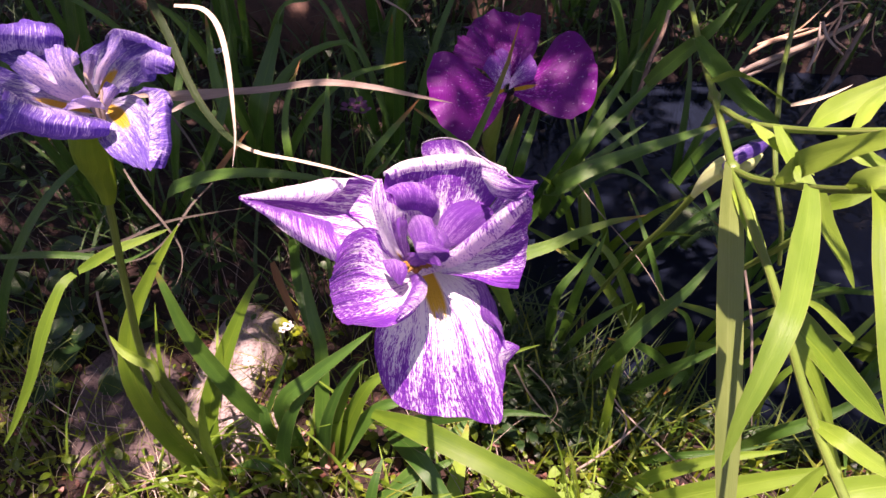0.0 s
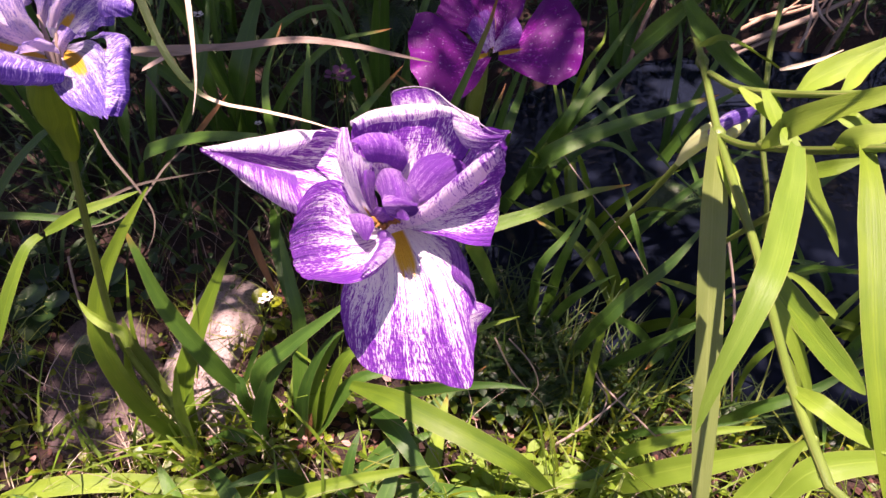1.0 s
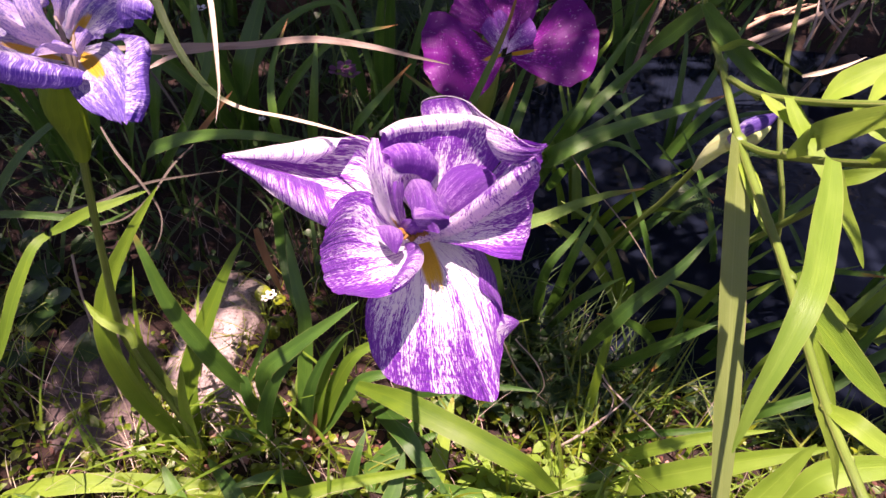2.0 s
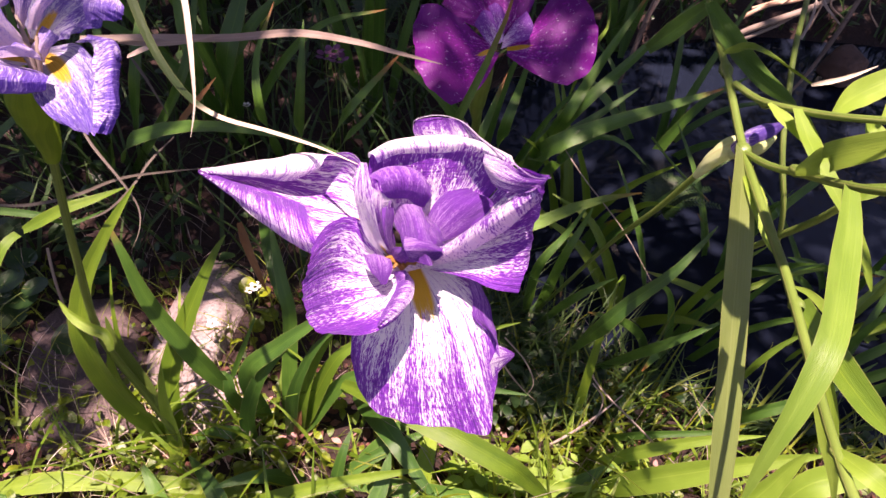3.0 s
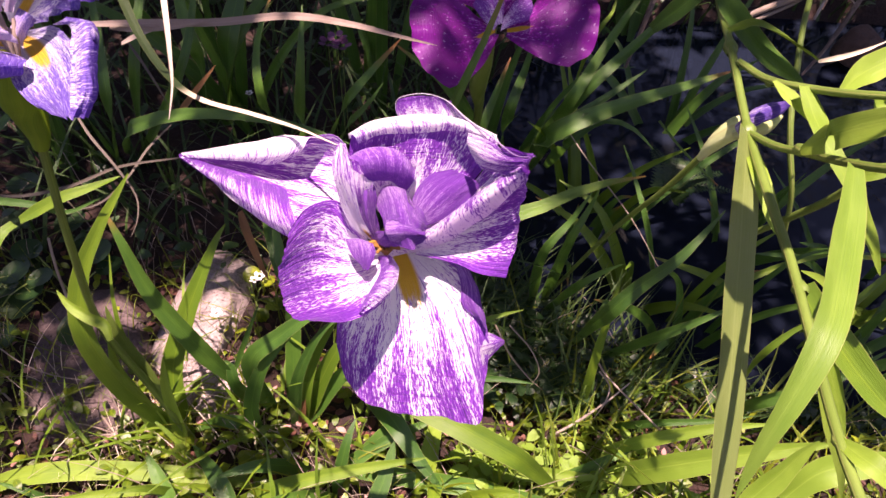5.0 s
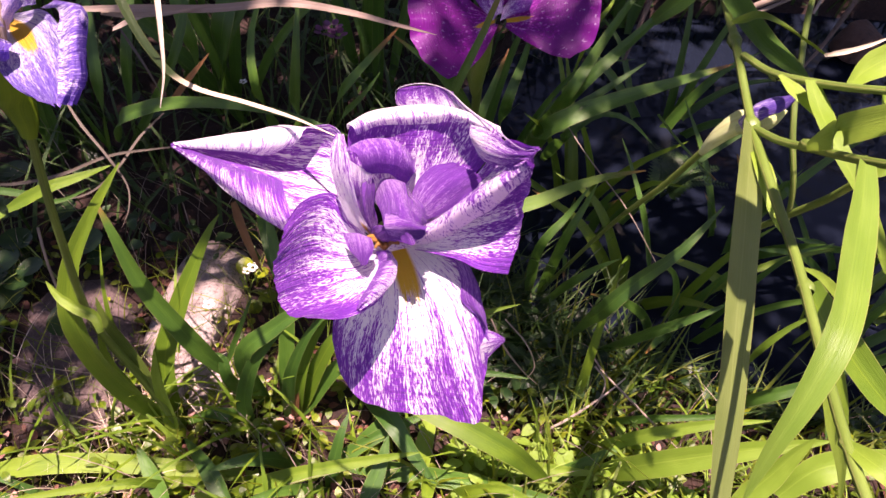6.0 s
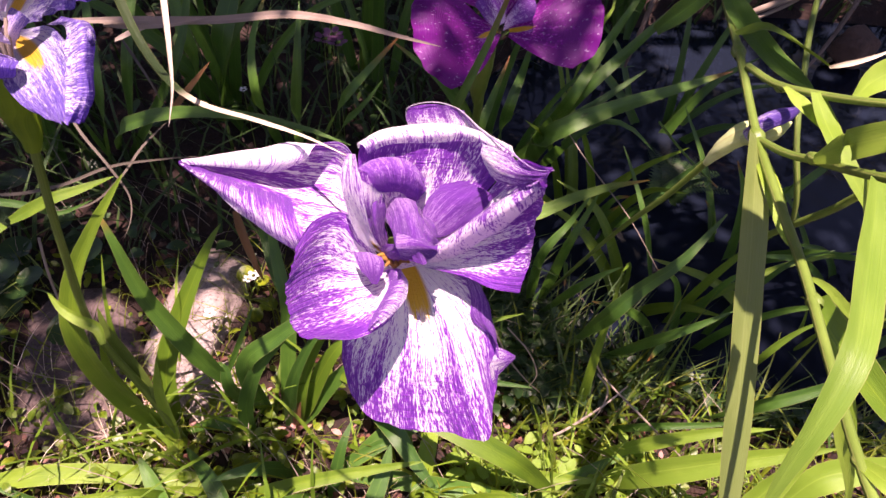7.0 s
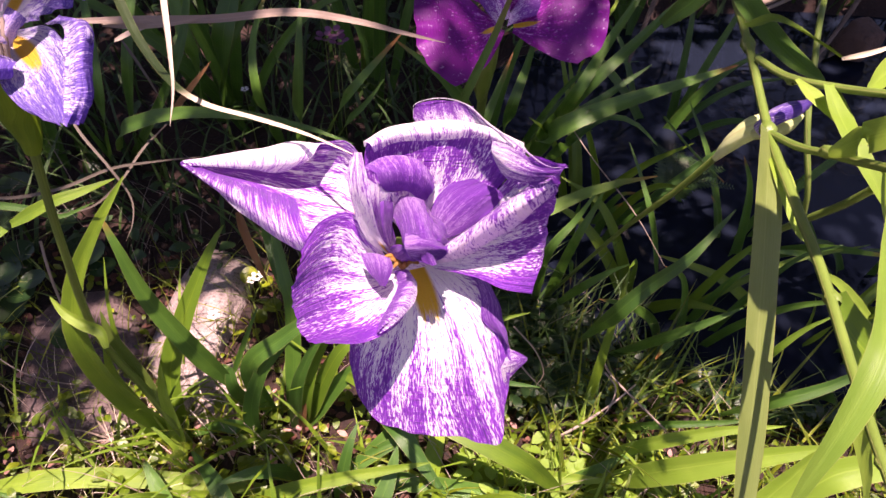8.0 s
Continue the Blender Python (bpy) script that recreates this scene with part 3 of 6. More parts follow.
    sheet(s, [[(-0.004, 0.257, 0.643), (0.018, 0.264, 0.657), (0.029, 0.264, 0.676), (0.033, 0.254, 0.694), (0.043, 0.242, 0.701)],
              [(-0.004, 0.256, 0.641), (0.018, 0.260, 0.652), (0.031, 0.261, 0.669), (0.038, 0.252, 0.686), (0.042, 0.241, 0.699)],
              [(-0.002, 0.254, 0.640), (0.018, 0.256, 0.647), (0.033, 0.255, 0.661), (0.040, 0.251, 0.675), (0.042, 0.245, 0.686)],
              [(-0.002, 0.252, 0.638), (0.018, 0.251, 0.642), (0.033, 0.250, 0.652), (0.041, 0.247, 0.661), (0.042, 0.244, 0.672)],
              [(-0.001, 0.249, 0.636), (0.017, 0.246, 0.637), (0.031, 0.242, 0.642), (0.038, 0.238, 0.648), (0.041, 0.239, 0.655)],
              [(-0.001, 0.248, 0.634), (0.016, 0.243, 0.635), (0.026, 0.236, 0.637), (0.035, 0.232, 0.640), (0.038, 0.231, 0.641)]], 40, 40, 0.0012, 9, 1)
    petal = part("petal", s, OPEN_VEINED, iris, "ruffled side petal with a pointed corner")
    s = Shape()
    sheet(s, [[(-0.012, 0.253, 0.626), (0.005, 0.249, 0.637), (0.020, 0.247, 0.652), (0.033, 0.245, 0.670), (0.042, 0.244, 0.687)],
              [(-0.014, 0.251, 0.633), (0.003, 0.246, 0.645), (0.018, 0.244, 0.661), (0.031, 0.242, 0.678), (0.040, 0.242, 0.692)],
              [(-0.010, 0.251, 0.638), (0.005, 0.248, 0.651), (0.017, 0.245, 0.667), (0.029, 0.243, 0.682), (0.039, 0.244, 0.693)],
              [(-0.003, 0.255, 0.635), (0.008, 0.253, 0.649), (0.019, 0.252, 0.664), (0.030, 0.250, 0.679), (0.039, 0.248, 0.690)],
              [(0.002, 0.259, 0.631), (0.011, 0.257, 0.642), (0.021, 0.257, 0.657), (0.031, 0.254, 0.673), (0.039, 0.251, 0.686)]], 56, 18, 0.0010, 16, 2, True)
    part("rolled_edge", s, LILAC_ROLL, petal, "rolled pale edge")
    s = Shape()
    sheet(s, [[(0.019, 0.264, 0.692), (0.027, 0.255, 0.696), (0.036, 0.244, 0.698), (0.043, 0.242, 0.701)],
              [(0.019, 0.261, 0.688), (0.025, 0.252, 0.689), (0.033, 0.245, 0.694), (0.039, 0.241, 0.697)],
              [(0.023, 0.258, 0.681), (0.027, 0.253, 0.682), (0.033, 0.247, 0.686), (0.036, 0.243, 0.692)]], 26, 16, 0.0014, 12)
    part("lobe", s, VEINED, petal)
    # inner dark lilac petal
    s = Shape()
    sheet(s, [[(-0.005, 0.255, 0.647), (-0.002, 0.263, 0.658), (0.004, 0.267, 0.665), (0.014, 0.268, 0.668)], [(-0.003, 0.253, 0.647), (0.004, 0.256, 0.657), (0.014, 0.260, 0.665), (0.022, 0.264, 0.667)], [(-0.001, 0.253, 0.645), (0.010, 0.254, 0.651), (0.020, 0.258, 0.658), (0.027, 0.263, 0.664)]], 24, 20, 0.0006, 8)
    part("petal", s, LILAC, iris, "inner lilac petal")
    # style arms at the throat
    for label, rails in (
        ("narrow lilac style arm", [[(-0.019, 0.254, 0.633), (-0.024, 0.254, 0.645), (-0.026, 0.257, 0.656), (-0.025, 0.261, 0.663), (-0.023, 0.263, 0.664)], [(-0.018, 0.253, 0.635), (-0.021, 0.250, 0.650), (-0.022, 0.252, 0.661), (-0.022, 0.257, 0.666), (-0.022, 0.263, 0.665)], [(-0.017, 0.256, 0.634), (-0.018, 0.256, 0.646), (-0.018, 0.258, 0.655), (-0.019, 0.261, 0.661), (-0.022, 0.264, 0.664)]]),
        ("broad scalloped lilac style arm", [[(-0.019, 0.262, 0.653), (-0.017, 0.252, 0.658), (-0.015, 0.244, 0.657), (-0.012, 0.241, 0.653)], [(-0.016, 0.264, 0.660), (-0.013, 0.250, 0.665), (-0.011, 0.240, 0.663), (-0.008, 0.235, 0.656)], [(-0.011, 0.263, 0.662), (-0.008, 0.248, 0.668), (-0.005, 0.238, 0.666), (-0.002, 0.233, 0.656)], [(-0.006, 0.263, 0.660), (-0.003, 0.250, 0.663), (0.000, 0.241, 0.663), (0.003, 0.238, 0.655)]]),
        ("upper fold of the style arm", [[(-0.005, 0.262, 0.659), (-0.003, 0.255, 0.661), (0.001, 0.249, 0.661), (0.004, 0.247, 0.657)], [(-0.004, 0.253, 0.661), (-0.002, 0.246, 0.665), (0.001, 0.240, 0.665), (0.003, 0.242, 0.660)], [(-0.005, 0.246, 0.661), (-0.003, 0.240, 0.665), (0.000, 0.237, 0.665), (0.003, 0.239, 0.660)]]),
        ("scooped lower lip of the style arm", [[(-0.013, 0.242, 0.663), (-0.007, 0.243, 0.665), (-0.000, 0.241, 0.664), (0.003, 0.238, 0.661)], [(-0.013, 0.235, 0.664), (-0.006, 0.235, 0.665), (-0.000, 0.234, 0.664), (0.003, 0.234, 0.664)], [(-0.011, 0.236, 0.656), (-0.005, 0.235, 0.655), (0.001, 0.236, 0.657), (0.003, 0.238, 0.658)]]),
        ("small fold at the throat", [[(-0.021, 0.254, 0.638), (-0.018, 0.249, 0.647), (-0.015, 0.247, 0.651)], [(-0.018, 0.249, 0.639), (-0.015, 0.243, 0.649), (-0.012, 0.241, 0.654)], [(-0.015, 0.249, 0.636), (-0.011, 0.243, 0.645), (-0.008, 0.240, 0.650)]]),
    ):
        s = Shape()
        sheet(s, rails, 34, 34, 0.0016, 9, 3)
        part("style_arm", s, LILAC, iris, label)
    for k in range(18):
        s = Shape()
        a = k * 0.7
        foot = np.array((-0.014, 0.246, 0.637))
        tube(s, [foot, foot + (0.004 * math.cos(a), 0.002 + 0.003 * math.sin(a), 0.004), foot + (0.008 * math.cos(a), 0.001 + 0.004 * math.sin(a), 0.003 + 0.001 * (k % 3))], [0.0012, 0.0011, 0.0006], 6, 6)
        part("stamen", s, YELLOW, iris)
    return iris


streaked_iris()


# ---- the blue-violet iris ----
def blue_iris():
    iris = thing("iris", (-0.298, 0.443, 0.000), "tall iris with a frilled pale blue-violet bloom partly shaded", "iris plant", "irises")
    s = Shape()
    tube(s, [(-0.298, 0.443, 0.000), (-0.308, 0.439, 0.148), (-0.314, 0.428, 0.286), (-0.284, 0.411, 0.433), (-0.262, 0.410, 0.547)], [0.0050, 0.0046, 0.0040, 0.0034, 0.0032], 26)
    part("stem", s, STALK, iris)
    s = Shape()
    tube(s, [(-0.262, 0.408, 0.544), (-0.260, 0.410, 0.557), (-0.260, 0.411, 0.581), (-0.257, 0.405, 0.604), (-0.251, 0.400, 0.623)], [0.005, 0.0095, 0.0135, 0.0115, 0.006], 20, 12)
    part("spathe", s, PALE_LEAF, iris, "smooth green sheath under the bloom")
    petals = [
        ("fall with a yellow signal and a rolled edge", BLUE, [
            [(-0.210, 0.360, 0.659), (-0.209, 0.343, 0.656), (-0.195, 0.325, 0.653), (-0.176, 0.313, 0.653)],
            [(-0.209, 0.364, 0.659), (-0.198, 0.348, 0.657), (-0.184, 0.328, 0.656), (-0.169, 0.310, 0.654)],
            [(-0.208, 0.368, 0.659), (-0.190, 0.357, 0.663), (-0.176, 0.337, 0.660), (-0.164, 0.310, 0.655)],
            [(-0.207, 0.368, 0.663), (-0.187, 0.363, 0.669), (-0.172, 0.345, 0.668), (-0.163, 0.324, 0.664), (-0.161, 0.307, 0.658)]], 0.0016),
        ("rolled violet edge of the fall", BLUE_RIM, [
            [(-0.188, 0.362, 0.671), (-0.175, 0.354, 0.674), (-0.171, 0.333, 0.667), (-0.165, 0.316, 0.662), (-0.165, 0.308, 0.657)],
            [(-0.180, 0.359, 0.676), (-0.163, 0.345, 0.682), (-0.159, 0.323, 0.674), (-0.156, 0.310, 0.669), (-0.160, 0.302, 0.662)],
            [(-0.181, 0.365, 0.674), (-0.161, 0.350, 0.679), (-0.157, 0.329, 0.672), (-0.154, 0.315, 0.666), (-0.158, 0.305, 0.659)],
            [(-0.185, 0.370, 0.670), (-0.163, 0.356, 0.674), (-0.160, 0.336, 0.665), (-0.157, 0.320, 0.660), (-0.160, 0.311, 0.657)]], 0.0012),
        ("curled tip of the rolled edge", BLUE_RIM, [
            [(-0.165, 0.350, 0.679), (-0.159, 0.346, 0.680), (-0.157, 0.343, 0.678)], [(-0.161, 0.343, 0.680), (-0.156, 0.338, 0.681), (-0.156, 0.339, 0.677)], [(-0.164, 0.342, 0.674), (-0.160, 0.341, 0.675), (-0.158, 0.342, 0.675)]], 0.0006),
        ("side fall with a yellow signal", BLUE, [
            [(-0.220, 0.368, 0.659), (-0.243, 0.375, 0.669), (-0.265, 0.377, 0.677), (-0.290, 0.377, 0.684)],
            [(-0.220, 0.367, 0.658), (-0.241, 0.367, 0.668), (-0.262, 0.366, 0.674), (-0.288, 0.363, 0.680)],
            [(-0.219, 0.363, 0.658), (-0.236, 0.358, 0.666), (-0.257, 0.353, 0.673), (-0.283, 0.349, 0.677)],
            [(-0.212, 0.358, 0.658), (-0.227, 0.347, 0.665), (-0.249, 0.343, 0.672), (-0.276, 0.339, 0.673)]], 0.0014),
        ("rolled violet rim of the side fall", BLUE_RIM, [
            [(-0.225, 0.351, 0.666), (-0.235, 0.348, 0.671), (-0.246, 0.348, 0.676), (-0.257, 0.350, 0.681)],
            [(-0.200, 0.345, 0.663), (-0.213, 0.336, 0.673), (-0.228, 0.332, 0.680), (-0.248, 0.338, 0.687)],
            [(-0.194, 0.334, 0.666), (-0.208, 0.324, 0.675), (-0.225, 0.321, 0.681), (-0.247, 0.330, 0.687)],
            [(-0.198, 0.336, 0.659), (-0.214, 0.326, 0.666), (-0.234, 0.324, 0.673), (-0.252, 0.330, 0.679)],
            [(-0.210, 0.343, 0.652), (-0.226, 0.336, 0.656), (-0.244, 0.334, 0.662), (-0.263, 0.329, 0.664)]], 0.0014),
        ("violet underside beyond the rim", BLUE_RIM, [
            [(-0.238, 0.334, 0.665), (-0.248, 0.332, 0.664), (-0.258, 0.330, 0.661), (-0.268, 0.328, 0.659)], [(-0.242, 0.336, 0.673), (-0.251, 0.334, 0.674), (-0.261, 0.332, 0.672), (-0.275, 0.331, 0.668)]], 0.001),
        ("upper petal folded over like a hood", BLUE_RIM, [
            [(-0.238, 0.396, 0.680), (-0.251, 0.390, 0.682), (-0.269, 0.392, 0.684), (-0.291, 0.392, 0.681)],
            [(-0.232, 0.387, 0.690), (-0.240, 0.380, 0.695), (-0.259, 0.382, 0.697), (-0.283, 0.385, 0.691)],
            [(-0.230, 0.387, 0.696), (-0.237, 0.382, 0.702), (-0.256, 0.385, 0.702), (-0.282, 0.389, 0.695)],
            [(-0.237, 0.398, 0.695), (-0.245, 0.397, 0.700), (-0.262, 0.398, 0.699), (-0.287, 0.400, 0.692)]], 0.0016),
        ("upper petal under the hood", BLUE, [
            [(-0.223, 0.372, 0.663), (-0.238, 0.385, 0.674), (-0.250, 0.393, 0.679), (-0.255, 0.397, 0.681)],
            [(-0.225, 0.371, 0.663), (-0.245, 0.382, 0.677), (-0.262, 0.389, 0.681), (-0.272, 0.396, 0.683)],
            [(-0.227, 0.370, 0.662), (-0.249, 0.376, 0.674), (-0.268, 0.383, 0.678), (-0.291, 0.393, 0.682)]], 0.0016),
        ("upper petal with yellow patches", BLUE, [
            [(-0.218, 0.375, 0.664), (-0.224, 0.386, 0.675), (-0.224, 0.393, 0.682), (-0.209, 0.397, 0.689)],
            [(-0.217, 0.376, 0.662), (-0.208, 0.386, 0.675), (-0.200, 0.391, 0.683), (-0.192, 0.396, 0.690)],
            [(-0.216, 0.375, 0.662), (-0.199, 0.378, 0.673), (-0.185, 0.382, 0.683), (-0.172, 0.386, 0.689)],
            [(-0.212, 0.373, 0.662), (-0.194, 0.369, 0.669), (-0.181, 0.367, 0.676), (-0.171, 0.366, 0.681)]], 0.0018),
        ("dark violet back rim", BLUE_RIM, [
            [(-0.211, 0.396, 0.688), (-0.203, 0.397, 0.692), (-0.187, 0.392, 0.693), (-0.166, 0.380, 0.689)], [(-0.209, 0.397, 0.691), (-0.202, 0.397, 0.695), (-0.186, 0.391, 0.695), (-0.164, 0.379, 0.691)], [(-0.202, 0.389, 0.692), (-0.191, 0.385, 0.694), (-0.178, 0.379, 0.694), (-0.163, 0.371, 0.690)]], 0.0012),
        ("pale curled side lobe", BLUE_RIM, [
            [(-0.183, 0.378, 0.687), (-0.176, 0.377, 0.691), (-0.168, 0.373, 0.693), (-0.158, 0.365, 0.691)],
            [(-0.180, 0.368, 0.688), (-0.170, 0.363, 0.693), (-0.161, 0.358, 0.694), (-0.157, 0.359, 0.690)],
            [(-0.180, 0.366, 0.681), (-0.172, 0.362, 0.685), (-0.163, 0.358, 0.687), (-0.159, 0.359, 0.687)]], 0.0008),
    ]
    for k, (label, mat, rails, frill) in enumerate(petals):
        s = Shape()
        sheet(s, rails, 44, 36, frill * 1.7, 21, k, mat is BLUE_RIM)
        part("petal", s, mat, iris, label)
    arms = [
        [[(-0.214, 0.359, 0.662), (-0.224, 0.354, 0.671), (-0.237, 0.354, 0.679), (-0.255, 0.365, 0.688)], [(-0.210, 0.356, 0.668), (-0.216, 0.350, 0.682), (-0.228, 0.350, 0.690), (-0.248, 0.362, 0.694)], [(-0.211, 0.363, 0.666), (-0.219, 0.365, 0.679), (-0.228, 0.365, 0.685), (-0.249, 0.376, 0.691)]],
        [[(-0.213, 0.352, 0.669), (-0.219, 0.345, 0.685), (-0.222, 0.348, 0.697), (-0.225, 0.357, 0.703)], [(-0.208, 0.350, 0.673), (-0.210, 0.343, 0.691), (-0.213, 0.345, 0.702), (-0.216, 0.355, 0.707)], [(-0.208, 0.355, 0.672), (-0.210, 0.351, 0.688), (-0.212, 0.353, 0.698), (-0.212, 0.358, 0.703)]],
        [[(-0.217, 0.361, 0.698), (-0.214, 0.358, 0.701), (-0.212, 0.359, 0.702)], [(-0.213, 0.354, 0.696), (-0.207, 0.350, 0.701), (-0.206, 0.353, 0.702)], [(-0.216, 0.355, 0.692), (-0.211, 0.353, 0.695), (-0.208, 0.355, 0.697)]],
        [[(-0.211, 0.364, 0.676), (-0.202, 0.361, 0.690), (-0.194, 0.362, 0.699), (-0.191, 0.371, 0.705)], [(-0.206, 0.361, 0.678), (-0.196, 0.356, 0.693), (-0.188, 0.357, 0.702), (-0.185, 0.366, 0.706)], [(-0.206, 0.364, 0.676), (-0.196, 0.360, 0.689), (-0.188, 0.362, 0.696), (-0.185, 0.366, 0.698)]],
        [[(-0.219, 0.345, 0.671), (-0.219, 0.341, 0.673), (-0.220, 0.342, 0.674)], [(-0.205, 0.343, 0.674), (-0.208, 0.339, 0.682), (-0.213, 0.338, 0.681)], [(-0.197, 0.343, 0.672), (-0.198, 0.342, 0.679), (-0.207, 0.344, 0.681)]],
        [[(-0.218, 0.368, 0.674), (-0.215, 0.368, 0.685), (-0.214, 0.372, 0.692)], [(-0.214, 0.365, 0.675), (-0.210, 0.364, 0.687), (-0.209, 0.369, 0.694)], [(-0.214, 0.368, 0.674), (-0.209, 0.368, 0.684), (-0.206, 0.373, 0.690)]],
        [[(-0.213, 0.357, 0.663), (-0.207, 0.358, 0.672), (-0.200, 0.362, 0.679)], [(-0.206, 0.352, 0.664), (-0.199, 0.352, 0.675), (-0.194, 0.357, 0.680)], [(-0.204, 0.356, 0.662), (-0.199, 0.357, 0.670), (-0.194, 0.360, 0.675)]],
    ]
    for rails in arms:
        s = Shape()
        sheet(s, rails, 20, 14, 0.0012, 8, 1)
        part("style_arm", s, BLUE_ARM, iris, "pale lilac style arm")
    for points in ([(-0.207, 0.350, 0.659), (-0.207, 0.352, 0.670), (-0.209, 0.357, 0.680), (-0.212, 0.362, 0.685)], [(-0.205, 0.350, 0.659), (-0.203, 0.352, 0.670), (-0.203, 0.357, 0.677)], [(-0.209, 0.351, 0.660), (-0.209, 0.351, 0.669), (-0.212, 0.354, 0.677)]):
        s = Shape()
        tube(s, points, [0.0012, 0.0016, 0.0008], 8, 6)
        part("stamen", s, STRAW, iris)
    # leaves of this plant
    for points, width, opts in (
        # two leaves in bright reed colour stand in for sunlit glow at the base
        ([(-0.302, 0.415, -0.008), (-0.324, 0.438, 0.018), (-0.329, 0.439, 0.108), (-0.328, 0.434, 0.191), (-0.312, 0.425, 0.273)], 0.030, {"mat": REED_LEAF, "fold": 0.5, "base": 0.8}),
        ([(-0.302, 0.412, -0.006), (-0.302, 0.437, 0.042), (-0.289, 0.435, 0.149), (-0.269, 0.428, 0.236)], 0.020, {"mat": REED_LEAF, "fold": 0.5, "base": 0.8}),
        ([(-0.307, 0.451, 0.000), (-0.327, 0.427, 0.150), (-0.329, 0.420, 0.278), (-0.317, 0.438, 0.348), (-0.280, 0.451, 0.415), (-0.247, 0.470, 0.461)], 0.032, {"mat": PALE_LEAF, "fold": 0.4}),
        ([(-0.302, 0.443, 0.000), (-0.310, 0.483, 0.093), (-0.280, 0.518, 0.180), (-0.237, 0.554, 0.267), (-0.220, 0.566, 0.293)], 0.030, {"mat": PALE_LEAF}),
        ([(-0.302, 0.443, 0.000), (-0.320, 0.455, 0.202), (-0.321, 0.469, 0.268), (-0.318, 0.497, 0.320)], 0.010, {"mat": PALE_LEAF}),
        ([(-0.301, 0.437, 0.133), (-0.312, 0.446, 0.194), (-0.320, 0.451, 0.252), (-0.321, 0.457, 0.285)], 0.020, {}),
    ):
        mat = opts.pop("mat", STALK)
        part("leaf", blade(Shape(), points, width, **opts), mat, iris)
    s = Shape()
    blade(s, [(-0.286, 0.396, 0.317), (-0.292, 0.407, 0.326), (-0.307, 0.412, 0.330), (-0.324, 0.420, 0.336), (-0.337, 0.431, 0.346)], 0.011, base=0.5, tip=3.0, fold=0.6)
    part("bract", s, PALE_LEAF, iris, "short folded bract on the stem")
    return iris


blue_iris()


